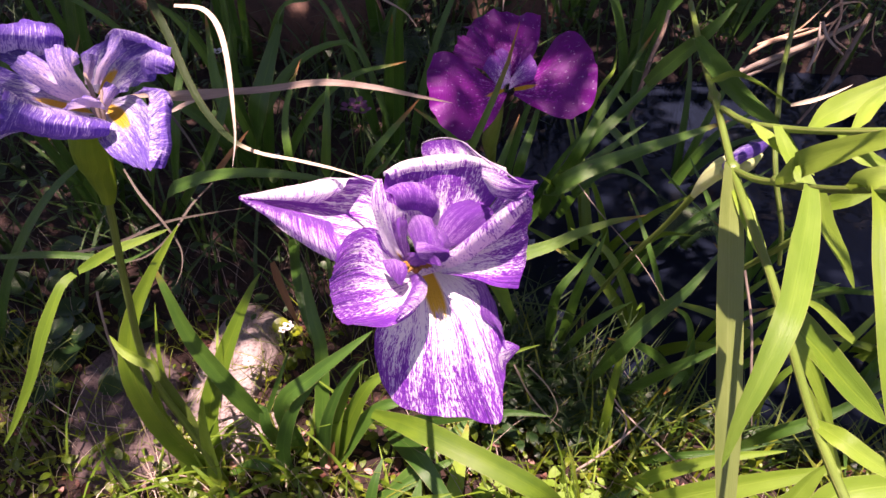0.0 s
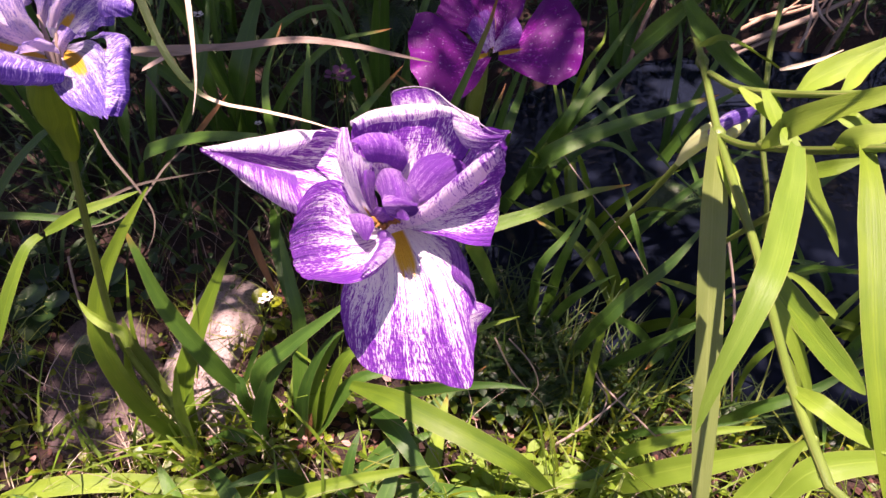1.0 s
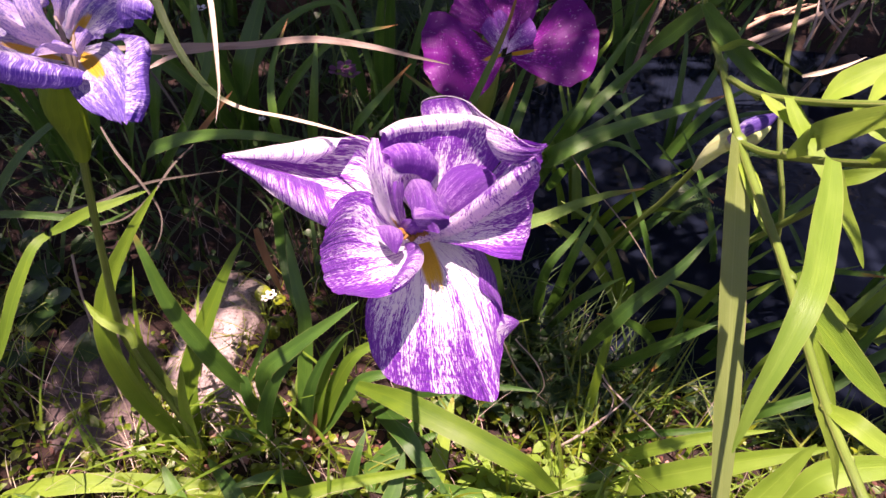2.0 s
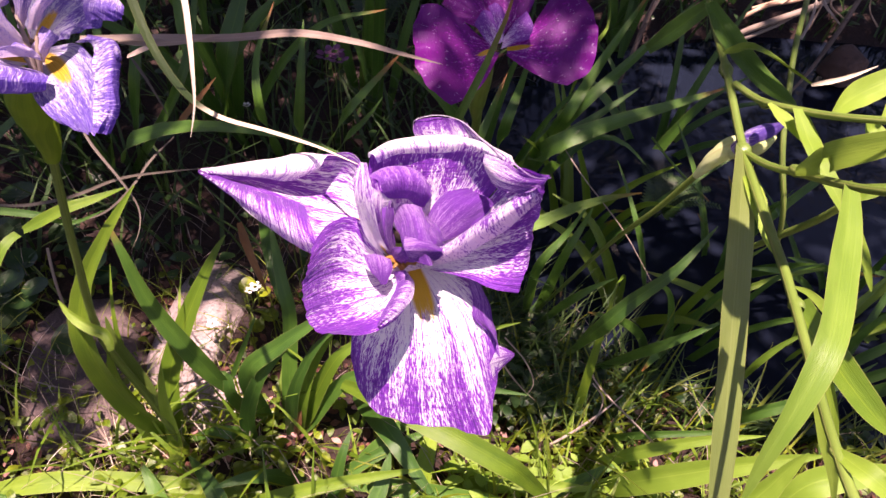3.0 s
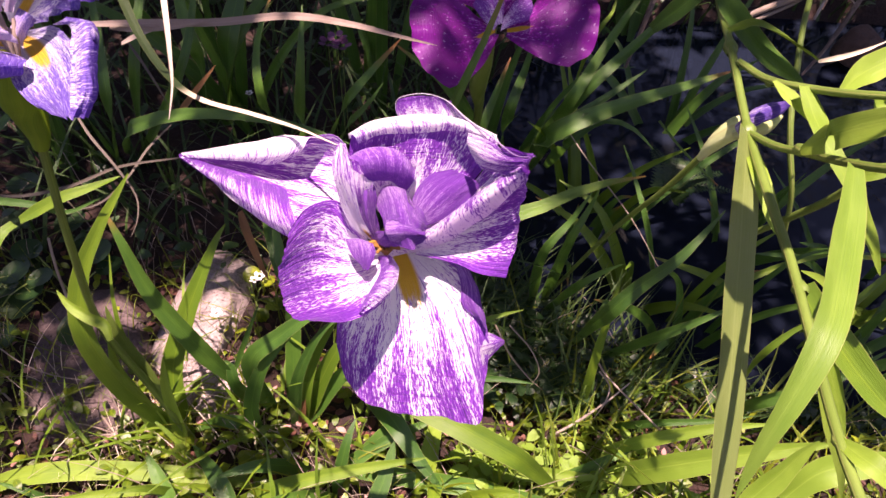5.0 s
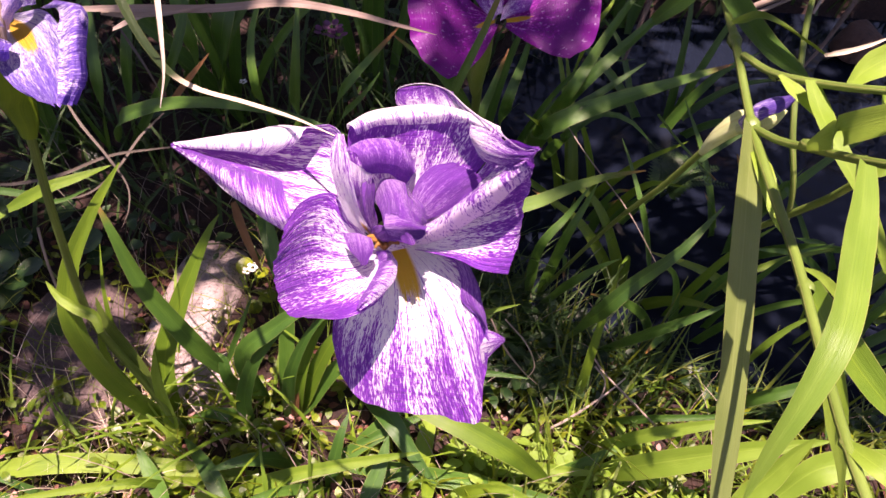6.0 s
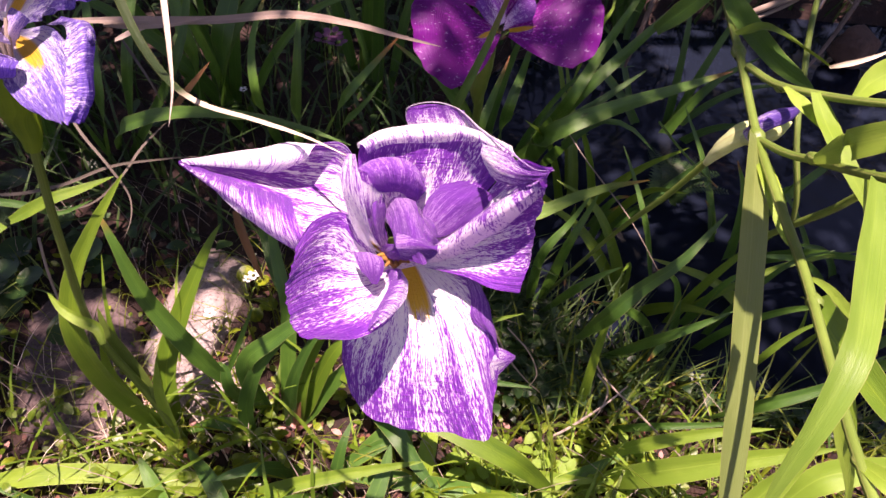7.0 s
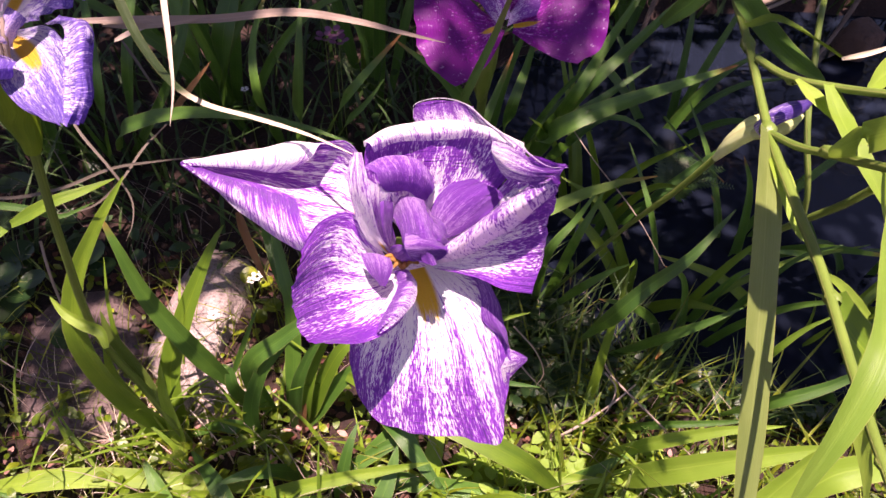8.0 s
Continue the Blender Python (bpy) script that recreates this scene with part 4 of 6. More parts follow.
# ---- the purple iris in the shade ----
def purple_iris():
    iris = thing("iris", (0.085, 0.980, 0.000), "dark magenta-purple iris bloom in deep shade", "iris plant", "irises")
    s = Shape()
    tube(s, [(0.085, 0.980, 0.000), (0.065, 0.740, 0.314), (0.059, 0.674, 0.415), (0.062, 0.650, 0.482), (0.063, 0.648, 0.500)], [0.005, 0.0045, 0.0045, 0.006, 0.005], 18)
    part("stem", s, STALK, iris)
    s = Shape()
    tube(s, [(0.056, 0.673, 0.388), (0.055, 0.657, 0.427), (0.059, 0.648, 0.466), (0.062, 0.648, 0.487)], [0.004, 0.010, 0.010, 0.005], 12, 8)
    part("spathe", s, STALK, iris)
    petals = [
        [[(0.065, 0.626, 0.515), (0.038, 0.621, 0.531), (0.009, 0.626, 0.550), (-0.009, 0.626, 0.550)],
         [(0.064, 0.624, 0.513), (0.032, 0.609, 0.526), (0.003, 0.599, 0.538), (-0.016, 0.602, 0.543)],
         [(0.063, 0.622, 0.511), (0.035, 0.596, 0.517), (0.009, 0.575, 0.521), (-0.012, 0.571, 0.527)],
         [(0.064, 0.620, 0.509), (0.043, 0.588, 0.506), (0.023, 0.563, 0.507), (0.006, 0.548, 0.507)],
         [(0.067, 0.620, 0.509), (0.058, 0.595, 0.505), (0.042, 0.566, 0.501), (0.021, 0.546, 0.502)]],
        [[(0.071, 0.626, 0.515), (0.097, 0.638, 0.531), (0.115, 0.659, 0.548), (0.130, 0.664, 0.552)],
         [(0.073, 0.624, 0.513), (0.102, 0.630, 0.533), (0.130, 0.641, 0.548), (0.148, 0.647, 0.551)],
         [(0.074, 0.623, 0.512), (0.104, 0.619, 0.529), (0.134, 0.616, 0.537), (0.154, 0.616, 0.540)],
         [(0.074, 0.620, 0.509), (0.098, 0.611, 0.518), (0.125, 0.596, 0.517), (0.150, 0.590, 0.517)],
         [(0.073, 0.619, 0.507), (0.084, 0.606, 0.507), (0.109, 0.587, 0.503), (0.129, 0.579, 0.503)]],
        [[(0.065, 0.630, 0.519), (0.044, 0.647, 0.536), (0.027, 0.673, 0.547), (0.019, 0.679, 0.547)],
         [(0.067, 0.633, 0.521), (0.057, 0.658, 0.539), (0.043, 0.690, 0.551), (0.039, 0.700, 0.554)],
         [(0.068, 0.634, 0.522), (0.069, 0.664, 0.539), (0.065, 0.702, 0.548), (0.064, 0.713, 0.552)],
         [(0.070, 0.634, 0.522), (0.080, 0.657, 0.536), (0.085, 0.688, 0.549), (0.085, 0.702, 0.555)],
         [(0.071, 0.632, 0.521), (0.088, 0.643, 0.531), (0.101, 0.666, 0.545), (0.104, 0.691, 0.558)]],
        [[(0.056, 0.624, 0.523), (0.041, 0.623, 0.533), (0.021, 0.627, 0.540), (0.009, 0.639, 0.546)],
         [(0.058, 0.625, 0.528), (0.046, 0.629, 0.542), (0.032, 0.639, 0.552), (0.018, 0.652, 0.555)],
         [(0.061, 0.630, 0.529), (0.055, 0.639, 0.543), (0.045, 0.653, 0.554), (0.033, 0.665, 0.558)]],
    ]
    for k, rails in enumerate(petals):
        s = Shape()
        sheet(s, rails, 34, 32, 0.0055, 9, k)
        part("petal", s, PURPLE, iris)
    for rails in (
        [[(0.061, 0.616, 0.515), (0.048, 0.613, 0.530), (0.040, 0.616, 0.540)], [(0.064, 0.616, 0.521), (0.054, 0.616, 0.540), (0.047, 0.623, 0.550)], [(0.067, 0.618, 0.520), (0.062, 0.619, 0.535), (0.057, 0.628, 0.546)]],
        [[(0.067, 0.614, 0.516), (0.077, 0.609, 0.526), (0.091, 0.608, 0.532)], [(0.068, 0.615, 0.522), (0.080, 0.612, 0.536), (0.094, 0.615, 0.542)], [(0.069, 0.622, 0.524), (0.078, 0.625, 0.540), (0.088, 0.630, 0.548)]],
        [[(0.060, 0.616, 0.521), (0.056, 0.624, 0.542), (0.052, 0.630, 0.551)], [(0.064, 0.615, 0.523), (0.061, 0.622, 0.546), (0.059, 0.630, 0.554)], [(0.069, 0.617, 0.522), (0.068, 0.625, 0.543), (0.065, 0.629, 0.551)]],
    ):
        s = Shape()
        sheet(s, rails, 16, 12, 0.001, 6, 2)
        part("style_arm", s, PURPLE_ARM, iris, "pale bluish style arm")
    return iris


purple_iris()


# ---- strap leaves round the irises ----
fan("iris_leaf_clump", (-0.166, 0.466, 0.000), [
    ([(-0.191, 0.478, 0.000), (-0.203, 0.473, 0.143), (-0.159, 0.478, 0.203), (-0.124, 0.483, 0.237), (-0.081, 0.493, 0.274)], 0.024, {"twist": 10, "tip": 3}),
    ([(-0.208, 0.445, 0.000), (-0.210, 0.453, 0.071), (-0.191, 0.467, 0.138), (-0.168, 0.477, 0.175), (-0.139, 0.485, 0.211)], 0.022, {}),
    ([(-0.166, 0.466, 0.000), (-0.150, 0.467, 0.113), (-0.128, 0.477, 0.177), (-0.107, 0.485, 0.212), (-0.089, 0.487, 0.228)], 0.018, {}),
    ([(-0.172, 0.479, 0.000), (-0.160, 0.542, 0.153), (-0.169, 0.572, 0.206), (-0.185, 0.624, 0.253)], 0.020, {"tip": 4}),
    ([(-0.154, 0.466, 0.000), (-0.142, 0.466, 0.086), (-0.124, 0.482, 0.155), (-0.094, 0.493, 0.219)], 0.016, {"mat": PALE_LEAF}),
    ([(-0.158, 0.466, 0.000), (-0.091, 0.477, 0.125), (-0.048, 0.477, 0.154), (-0.021, 0.482, 0.160)], 0.024, {}),
    ([(-0.158, 0.466, 0.000), (-0.103, 0.482, 0.156), (-0.068, 0.492, 0.193), (-0.035, 0.485, 0.215)], 0.024, {"mat": PALE_LEAF}),
    ([(-0.212, 0.465, 0.000), (-0.233, 0.450, 0.040), (-0.265, 0.454, 0.029), (-0.304, 0.453, -0.001)], 0.020, {}),
    ([(-0.217, 0.495, 0.000), (-0.229, 0.475, 0.089), (-0.232, 0.483, 0.123), (-0.243, 0.488, 0.128)], 0.020, {"tip": 5}),
    ([(-0.158, 0.462, 0.000), (-0.147, 0.466, 0.072), (-0.154, 0.483, 0.100)], 0.010, {"mat": ORANGE_LEAF}),
], "clump of broad dark green iris leaves on the soil", group="iris leaf clumps")
fan("iris_leaf_clump", (-0.087, 0.543, 0.000), [
    ([(-0.091, 0.477, 0.125), (-0.032, 0.430, 0.167), (0.032, 0.392, 0.175), (0.084, 0.371, 0.159), (0.114, 0.363, 0.140), (0.144, 0.365, 0.090), (0.185, 0.369, 0.015)], 0.029, {"mat": MID_LEAF, "base": 0.4, "tip": 3}),
    ([(-0.087, 0.543, 0.000), (-0.033, 0.435, 0.090), (-0.000, 0.390, 0.078), (0.032, 0.359, 0.052)], 0.034, {}),
    ([(-0.078, 0.534, 0.000), (0.020, 0.451, 0.161), (0.080, 0.421, 0.217), (0.121, 0.412, 0.224)], 0.018, {}),
    ([(-0.057, 0.591, 0.000), (0.030, 0.469, 0.231), (0.076, 0.459, 0.278), (0.104, 0.453, 0.301)], 0.016, {"mat": PALE_LEAF}),
], "low iris leaves, one bent and sunlit", group="iris leaf clumps")
fan("iris_leaf_clump", (-0.262, 0.529, 0.000), [
    ([(-0.233, 0.480, 0.094), (-0.256, 0.477, 0.171), (-0.289, 0.488, 0.260), (-0.306, 0.506, 0.329), (-0.319, 0.523, 0.357)], 0.026, {"base": 0.5}),
    ([(-0.243, 0.509, 0.066), (-0.228, 0.520, 0.104), (-0.203, 0.552, 0.160)], 0.008, {}),
], "single dark strap leaf lying across a pale stone", group="iris leaf clumps")
fan("iris_leaf_clump", (-0.319, 0.381, 0.000), [
    ([(-0.565, 0.362, 0.000), (-0.476, 0.378, 0.032), (-0.378, 0.383, 0.041), (-0.284, 0.382, 0.031), (-0.189, 0.381, 0.007), (-0.089, 0.366, -0.028)], 0.026, {"mat": PALE_LEAF, "face": (0, -0.3, 0.9)}),
    ([(-0.284, 0.337, 0.044), (-0.298, 0.357, 0.061), (-0.323, 0.392, 0.078)], 0.022, {}),
    ([(-0.210, 0.332, 0.043), (-0.243, 0.375, 0.053), (-0.283, 0.419, 0.037)], 0.024, {}),
    ([(-0.055, 0.331, 0.050), (-0.037, 0.371, 0.072), (-0.028, 0.405, 0.091)], 0.022, {}),
], "low bright iris leaves along the bed's edge", group="iris leaf clumps")
# dim leaves behind
fan("iris_leaf_clump", (-0.538, 0.950, 0.000), [
    ([(-0.541, 0.996, 0.000), (-0.344, 0.666, 0.336), (-0.283, 0.647, 0.376), (-0.209, 0.617, 0.406), (-0.132, 0.593, 0.415), (-0.073, 0.578, 0.404)], 0.024, {}),
    ([(-0.543, 0.950, 0.000), (-0.403, 0.746, 0.297), (-0.399, 0.782, 0.384), (-0.411, 0.846, 0.454)], 0.026, {}),
    ([(-0.498, 0.952, 0.000), (-0.390, 0.803, 0.282), (-0.369, 0.828, 0.373), (-0.354, 0.905, 0.442)], 0.026, {}),
    ([(-0.533, 0.950, 0.000), (-0.467, 0.791, 0.268), (-0.482, 0.806, 0.348), (-0.522, 0.883, 0.415)], 0.024, {}),
    ([(-0.375, 1.105, 0.000), (-0.299, 0.923, 0.259), (-0.271, 0.941, 0.344), (-0.245, 1.014, 0.411)], 0.050, {}),
    ([(-0.415, 1.085, 0.000), (-0.337, 0.916, 0.252), (-0.348, 0.929, 0.330), (-0.368, 1.014, 0.405)], 0.030, {}),
    ([(-0.383, 1.087, 0.000), (-0.286, 0.935, 0.271), (-0.222, 0.972, 0.347), (-0.148, 0.990, 0.367), (-0.125, 0.987, 0.324)], 0.026, {}),
    ([(-0.518, 0.951, 0.000), (-0.347, 0.839, 0.276), (-0.316, 0.884, 0.358), (-0.315, 0.954, 0.420)], 0.022, {}),
], "tall dim iris leaves in the shade of the added tree", group="iris leaf clumps")
fan("iris_leaf_clump", (-0.209, 1.013, 0.000), [
    ([(-0.219, 1.012, 0.000), (-0.168, 0.774, 0.266), (-0.153, 0.756, 0.372), (-0.149, 0.791, 0.430)], 0.020, {"tip": 4}),
    ([(-0.180, 1.047, 0.000), (-0.109, 0.783, 0.291), (-0.069, 0.784, 0.347), (-0.032, 0.797, 0.387)], 0.026, {}),
    ([(-0.166, 1.015, 0.000), (-0.102, 0.747, 0.286), (-0.072, 0.719, 0.342), (-0.051, 0.723, 0.374)], 0.022, {}),
    ([(-0.251, 1.011, 0.000), (-0.225, 0.815, 0.260), (-0.229, 0.849, 0.331), (-0.208, 0.907, 0.384)], 0.020, {}),
    ([(-0.285, 0.962, 0.000), (-0.221, 0.709, 0.139), (-0.199, 0.635, 0.127), (-0.171, 0.571, 0.124)], 0.022, {}),
], "upright dark green iris leaves behind the streaked bloom", group="iris leaf clumps")
fan("iris_leaf_clump", (0.112, 0.981, 0.000), [
    ([(-0.010, 0.640, 0.000), (0.000, 0.520, 0.300), (0.019, 0.480, 0.526), (0.028, 0.483, 0.552), (0.040, 0.494, 0.577), (0.050, 0.508, 0.596), (0.058, 0.522, 0.615), (0.063, 0.533, 0.631)], 0.0125, {"tip": 4, "base": 0.9, "face": (0.3, -0.6, 0.6)}),
    ([(0.187, 0.985, 0.000), (0.169, 0.782, 0.249), (0.250, 0.794, 0.290), (0.359, 0.848, 0.290), (0.445, 0.897, 0.285)], 0.030, {}),
    ([(0.187, 0.985, 0.000), (0.181, 0.788, 0.255), (0.234, 0.802, 0.296), (0.301, 0.849, 0.315)], 0.022, {}),
    ([(0.202, 1.034, 0.000), (0.196, 0.828, 0.264), (0.250, 0.892, 0.324), (0.328, 0.990, 0.389)], 0.022, {}),
    ([(0.189, 1.017, 0.000), (0.212, 0.837, 0.273), (0.299, 0.898, 0.332), (0.399, 0.980, 0.384)], 0.022, {}),
    ([(0.134, 0.998, 0.000), (0.112, 0.803, 0.265), (0.134, 0.851, 0.309), (0.152, 0.910, 0.336)], 0.024, {}),
    ([(0.101, 0.981, 0.000), (0.071, 0.764, 0.255), (0.091, 0.794, 0.310), (0.110, 0.837, 0.336)], 0.024, {}),
    ([(0.120, 0.720, 0.000), (0.070, 0.520, 0.300), (0.046, 0.443, 0.436), (0.090, 0.456, 0.442), (0.140, 0.479, 0.449), (0.171, 0.488, 0.452), (0.195, 0.491, 0.455)], 0.020, {"tip": 4, "base": 0.8, "mat": ORANGE_TIP}),
    ([(0.219, 0.987, 0.000), (0.197, 0.788, 0.229), (0.245, 0.812, 0.253), (0.287, 0.806, 0.249), (0.327, 0.797, 0.216)], 0.018, {}),
    ([(0.269, 1.140, 0.000), (0.245, 0.961, 0.278), (0.284, 1.018, 0.305), (0.287, 1.048, 0.332)], 0.014, {"mat": PALE_LEAF}),
], "spreading iris leaves at the pond's edge", group="iris leaf clumps")
fan("iris_leaf_clump", (0.216, 0.599, 0.000), [
    ([(0.216, 0.599, 0.000), (0.206, 0.501, 0.214), (0.236, 0.501, 0.282), (0.268, 0.505, 0.328), (0.312, 0.541, 0.362)], 0.026, {}),
    ([(0.218, 0.487, 0.000), (0.215, 0.487, 0.094), (0.218, 0.503, 0.163), (0.225, 0.526, 0.238), (0.231, 0.546, 0.256)], 0.014, {"mat": PALE_LEAF}),
    ([(0.256, 0.580, 0.000), (0.267, 0.495, 0.184), (0.298, 0.476, 0.249), (0.333, 0.478, 0.280)], 0.022, {}),
    ([(0.189, 0.683, -0.000), (0.176, 0.600, 0.221), (0.194, 0.610, 0.284), (0.202, 0.615, 0.316)], 0.020, {}),
    ([(0.171, 0.682, 0.000), (0.151, 0.608, 0.200), (0.182, 0.627, 0.245), (0.205, 0.642, 0.287)], 0.018, {}),
    ([(0.187, 0.661, -0.000), (0.185, 0.563, 0.188), (0.210, 0.554, 0.235), (0.231, 0.550, 0.259)], 0.020, {}),
    ([(0.373, 0.735, 0.000), (0.283, 0.635, 0.230), (0.260, 0.665, 0.283), (0.244, 0.697, 0.311)], 0.014, {}),
], "grassy iris leaves over the dark water", group="iris leaf clumps")
fan("iris_leaf_clump", (0.448, 0.418, 0.000), [
    ([(0.234, 0.430, 0.000), (0.257, 0.403, 0.101), (0.320, 0.389, 0.172), (0.383, 0.384, 0.198)], 0.020, {"mat": REED_LEAF}),
    ([(0.229, 0.398, 0.000), (0.272, 0.371, 0.101), (0.344, 0.358, 0.173), (0.425, 0.351, 0.224)], 0.036, {"mat": REED_LEAF}),
    ([(0.336, 0.306, 0.153), (0.361, 0.321, 0.194), (0.379, 0.334, 0.233), (0.390, 0.340, 0.253)], 0.030, {"mat": REED_LEAF}),
    ([(0.248, 0.471, 0.000), (0.284, 0.430, 0.100), (0.344, 0.414, 0.142), (0.381, 0.409, 0.167)], 0.012, {}),
    ([(0.384, 0.315, 0.163), (0.414, 0.329, 0.204), (0.478, 0.336, 0.213), (0.541, 0.342, 0.195)], 0.034, {"mat": REED_LEAF}),
    ([(0.397, 0.491, 0.000), (0.410, 0.448, 0.122), (0.470, 0.446, 0.177), (0.529, 0.465, 0.224)], 0.020, {}),
    ([(0.448, 0.528, 0.000), (0.408, 0.487, 0.158), (0.428, 0.491, 0.215), (0.456, 0.494, 0.247)], 0.016, {"mat": PALE_LEAF}),
    ([(0.568, 0.609, 0.000), (0.503, 0.530, 0.173), (0.526, 0.538, 0.235), (0.580, 0.574, 0.270)], 0.016, {"mat": PALE_LEAF}),
], "bright yellow-green leaves lying in full sun", group="iris leaf clumps")


# ---- dry straws ----
def straw(points, width, label, mat=STRAW, **opts):
    alone("dry_leaf_blade", blade(Shape(), points, width, rows=30, **opts), mat, label, "dry leaf", "dry leaves")


straw([(-0.296, 0.563, 0.541), (-0.238, 0.554, 0.550), (-0.168, 0.545, 0.559), (-0.110, 0.540, 0.570), (-0.061, 0.518, 0.579), (-0.020, 0.497, 0.583), (0.008, 0.487, 0.583)], 0.0068, "long pinkish-brown dry leaf arching between two blooms", tip=4)
straw([(-0.264, 0.561, 0.541), (-0.229, 0.551, 0.548), (-0.197, 0.544, 0.556), (-0.168, 0.548, 0.561)], 0.008, "second dry leaf lying on the long one")
straw([(-0.281, 0.603, 0.497), (-0.240, 0.576, 0.529), (-0.203, 0.565, 0.547)], 0.006, "short pale dry leaf under another")
straw([(-0.150, 0.368, 0.724), (-0.134, 0.366, 0.723), (-0.125, 0.358, 0.717), (-0.120, 0.346, 0.707), (-0.117, 0.332, 0.695), (-0.115, 0.320, 0.685), (-0.114, 0.310, 0.675), (-0.115, 0.298, 0.665)], 0.0034, "curled white dry leaf bent over in the sun", WHITE_STRAW, twist=60)
alone("arching_leaf", blade(Shape(), [(-0.243, 0.538, 0.675), (-0.206, 0.476, 0.655), (-0.173, 0.416, 0.637), (-0.143, 0.372, 0.635), (-0.115, 0.339, 0.645), (-0.082, 0.313, 0.658), (-0.056, 0.293, 0.667), (-0.033, 0.268, 0.679)], 0.0078, face=(0.75, -0.2, 0.6), rows=44, base=1.0, tip=1.3, twist=-50), BLEACHED, "arching iris leaf with a bleached end touching the streaked bloom", "iris leaf")
straw([(-0.510, 0.600, 0.296), (-0.447, 0.583, 0.310), (-0.370, 0.562, 0.349), (-0.302, 0.547, 0.393), (-0.240, 0.523, 0.428), (-0.190, 0.496, 0.460)], 0.004, "pale dry leaf lying behind the pointed petal", GREY_STRAW)
straw([(-0.347, 0.592, 0.431), (-0.325, 0.564, 0.420), (-0.298, 0.540, 0.400), (-0.283, 0.527, 0.375), (-0.281, 0.510, 0.360), (-0.287, 0.496, 0.348)], 0.003, "twisted grey dry leaf", GREY_STRAW)
straw([(-0.256, 0.594, 0.410), (-0.272, 0.561, 0.406), (-0.287, 0.532, 0.394), (-0.321, 0.520, 0.368), (-0.377, 0.528, 0.345)], 0.0026, "thin curling dry leaf", GREY_STRAW)
straw([(-0.353, 0.450, 0.416), (-0.361, 0.434, 0.414), (-0.383, 0.410, 0.376), (-0.406, 0.391, 0.329), (-0.447, 0.380, 0.262), (-0.478, 0.379, 0.218)], 0.014, "drooping narrow leaf at the bed's edge", PALE_LEAF)
straw([(-0.462, 0.503, 0.385), (-0.404, 0.491, 0.401), (-0.347, 0.475, 0.414), (-0.308, 0.458, 0.424), (-0.269, 0.453, 0.448)], 0.008, "grey-green withered leaf in the bed", IRIS_LEAF)
straw([(-0.359, 0.465, 0.404), (-0.316, 0.465, 0.432), (-0.289, 0.473, 0.439), (-0.270, 0.495, 0.433)], 0.012, "withered pale green leaf among dry ones", PALE_LEAF)
straw([(-0.218, 0.611, 0.265), (-0.203, 0.577, 0.263), (-0.188, 0.552, 0.241), (-0.182, 0.549, 0.212)], 0.011, "short orange-brown withered leaf", ORANGE_LEAF)
straw([(-0.335, 0.780, 0.264), (-0.306, 0.787, 0.298), (-0.274, 0.806, 0.331)], 0.010, "orange-brown withered leaf in shade", ORANGE_LEAF)
straw([(-0.380, 0.812, 0.357), (-0.341, 0.762, 0.342), (-0.326, 0.751, 0.306)], 0.004, "thin dry stalk in shade", GREY_STRAW)


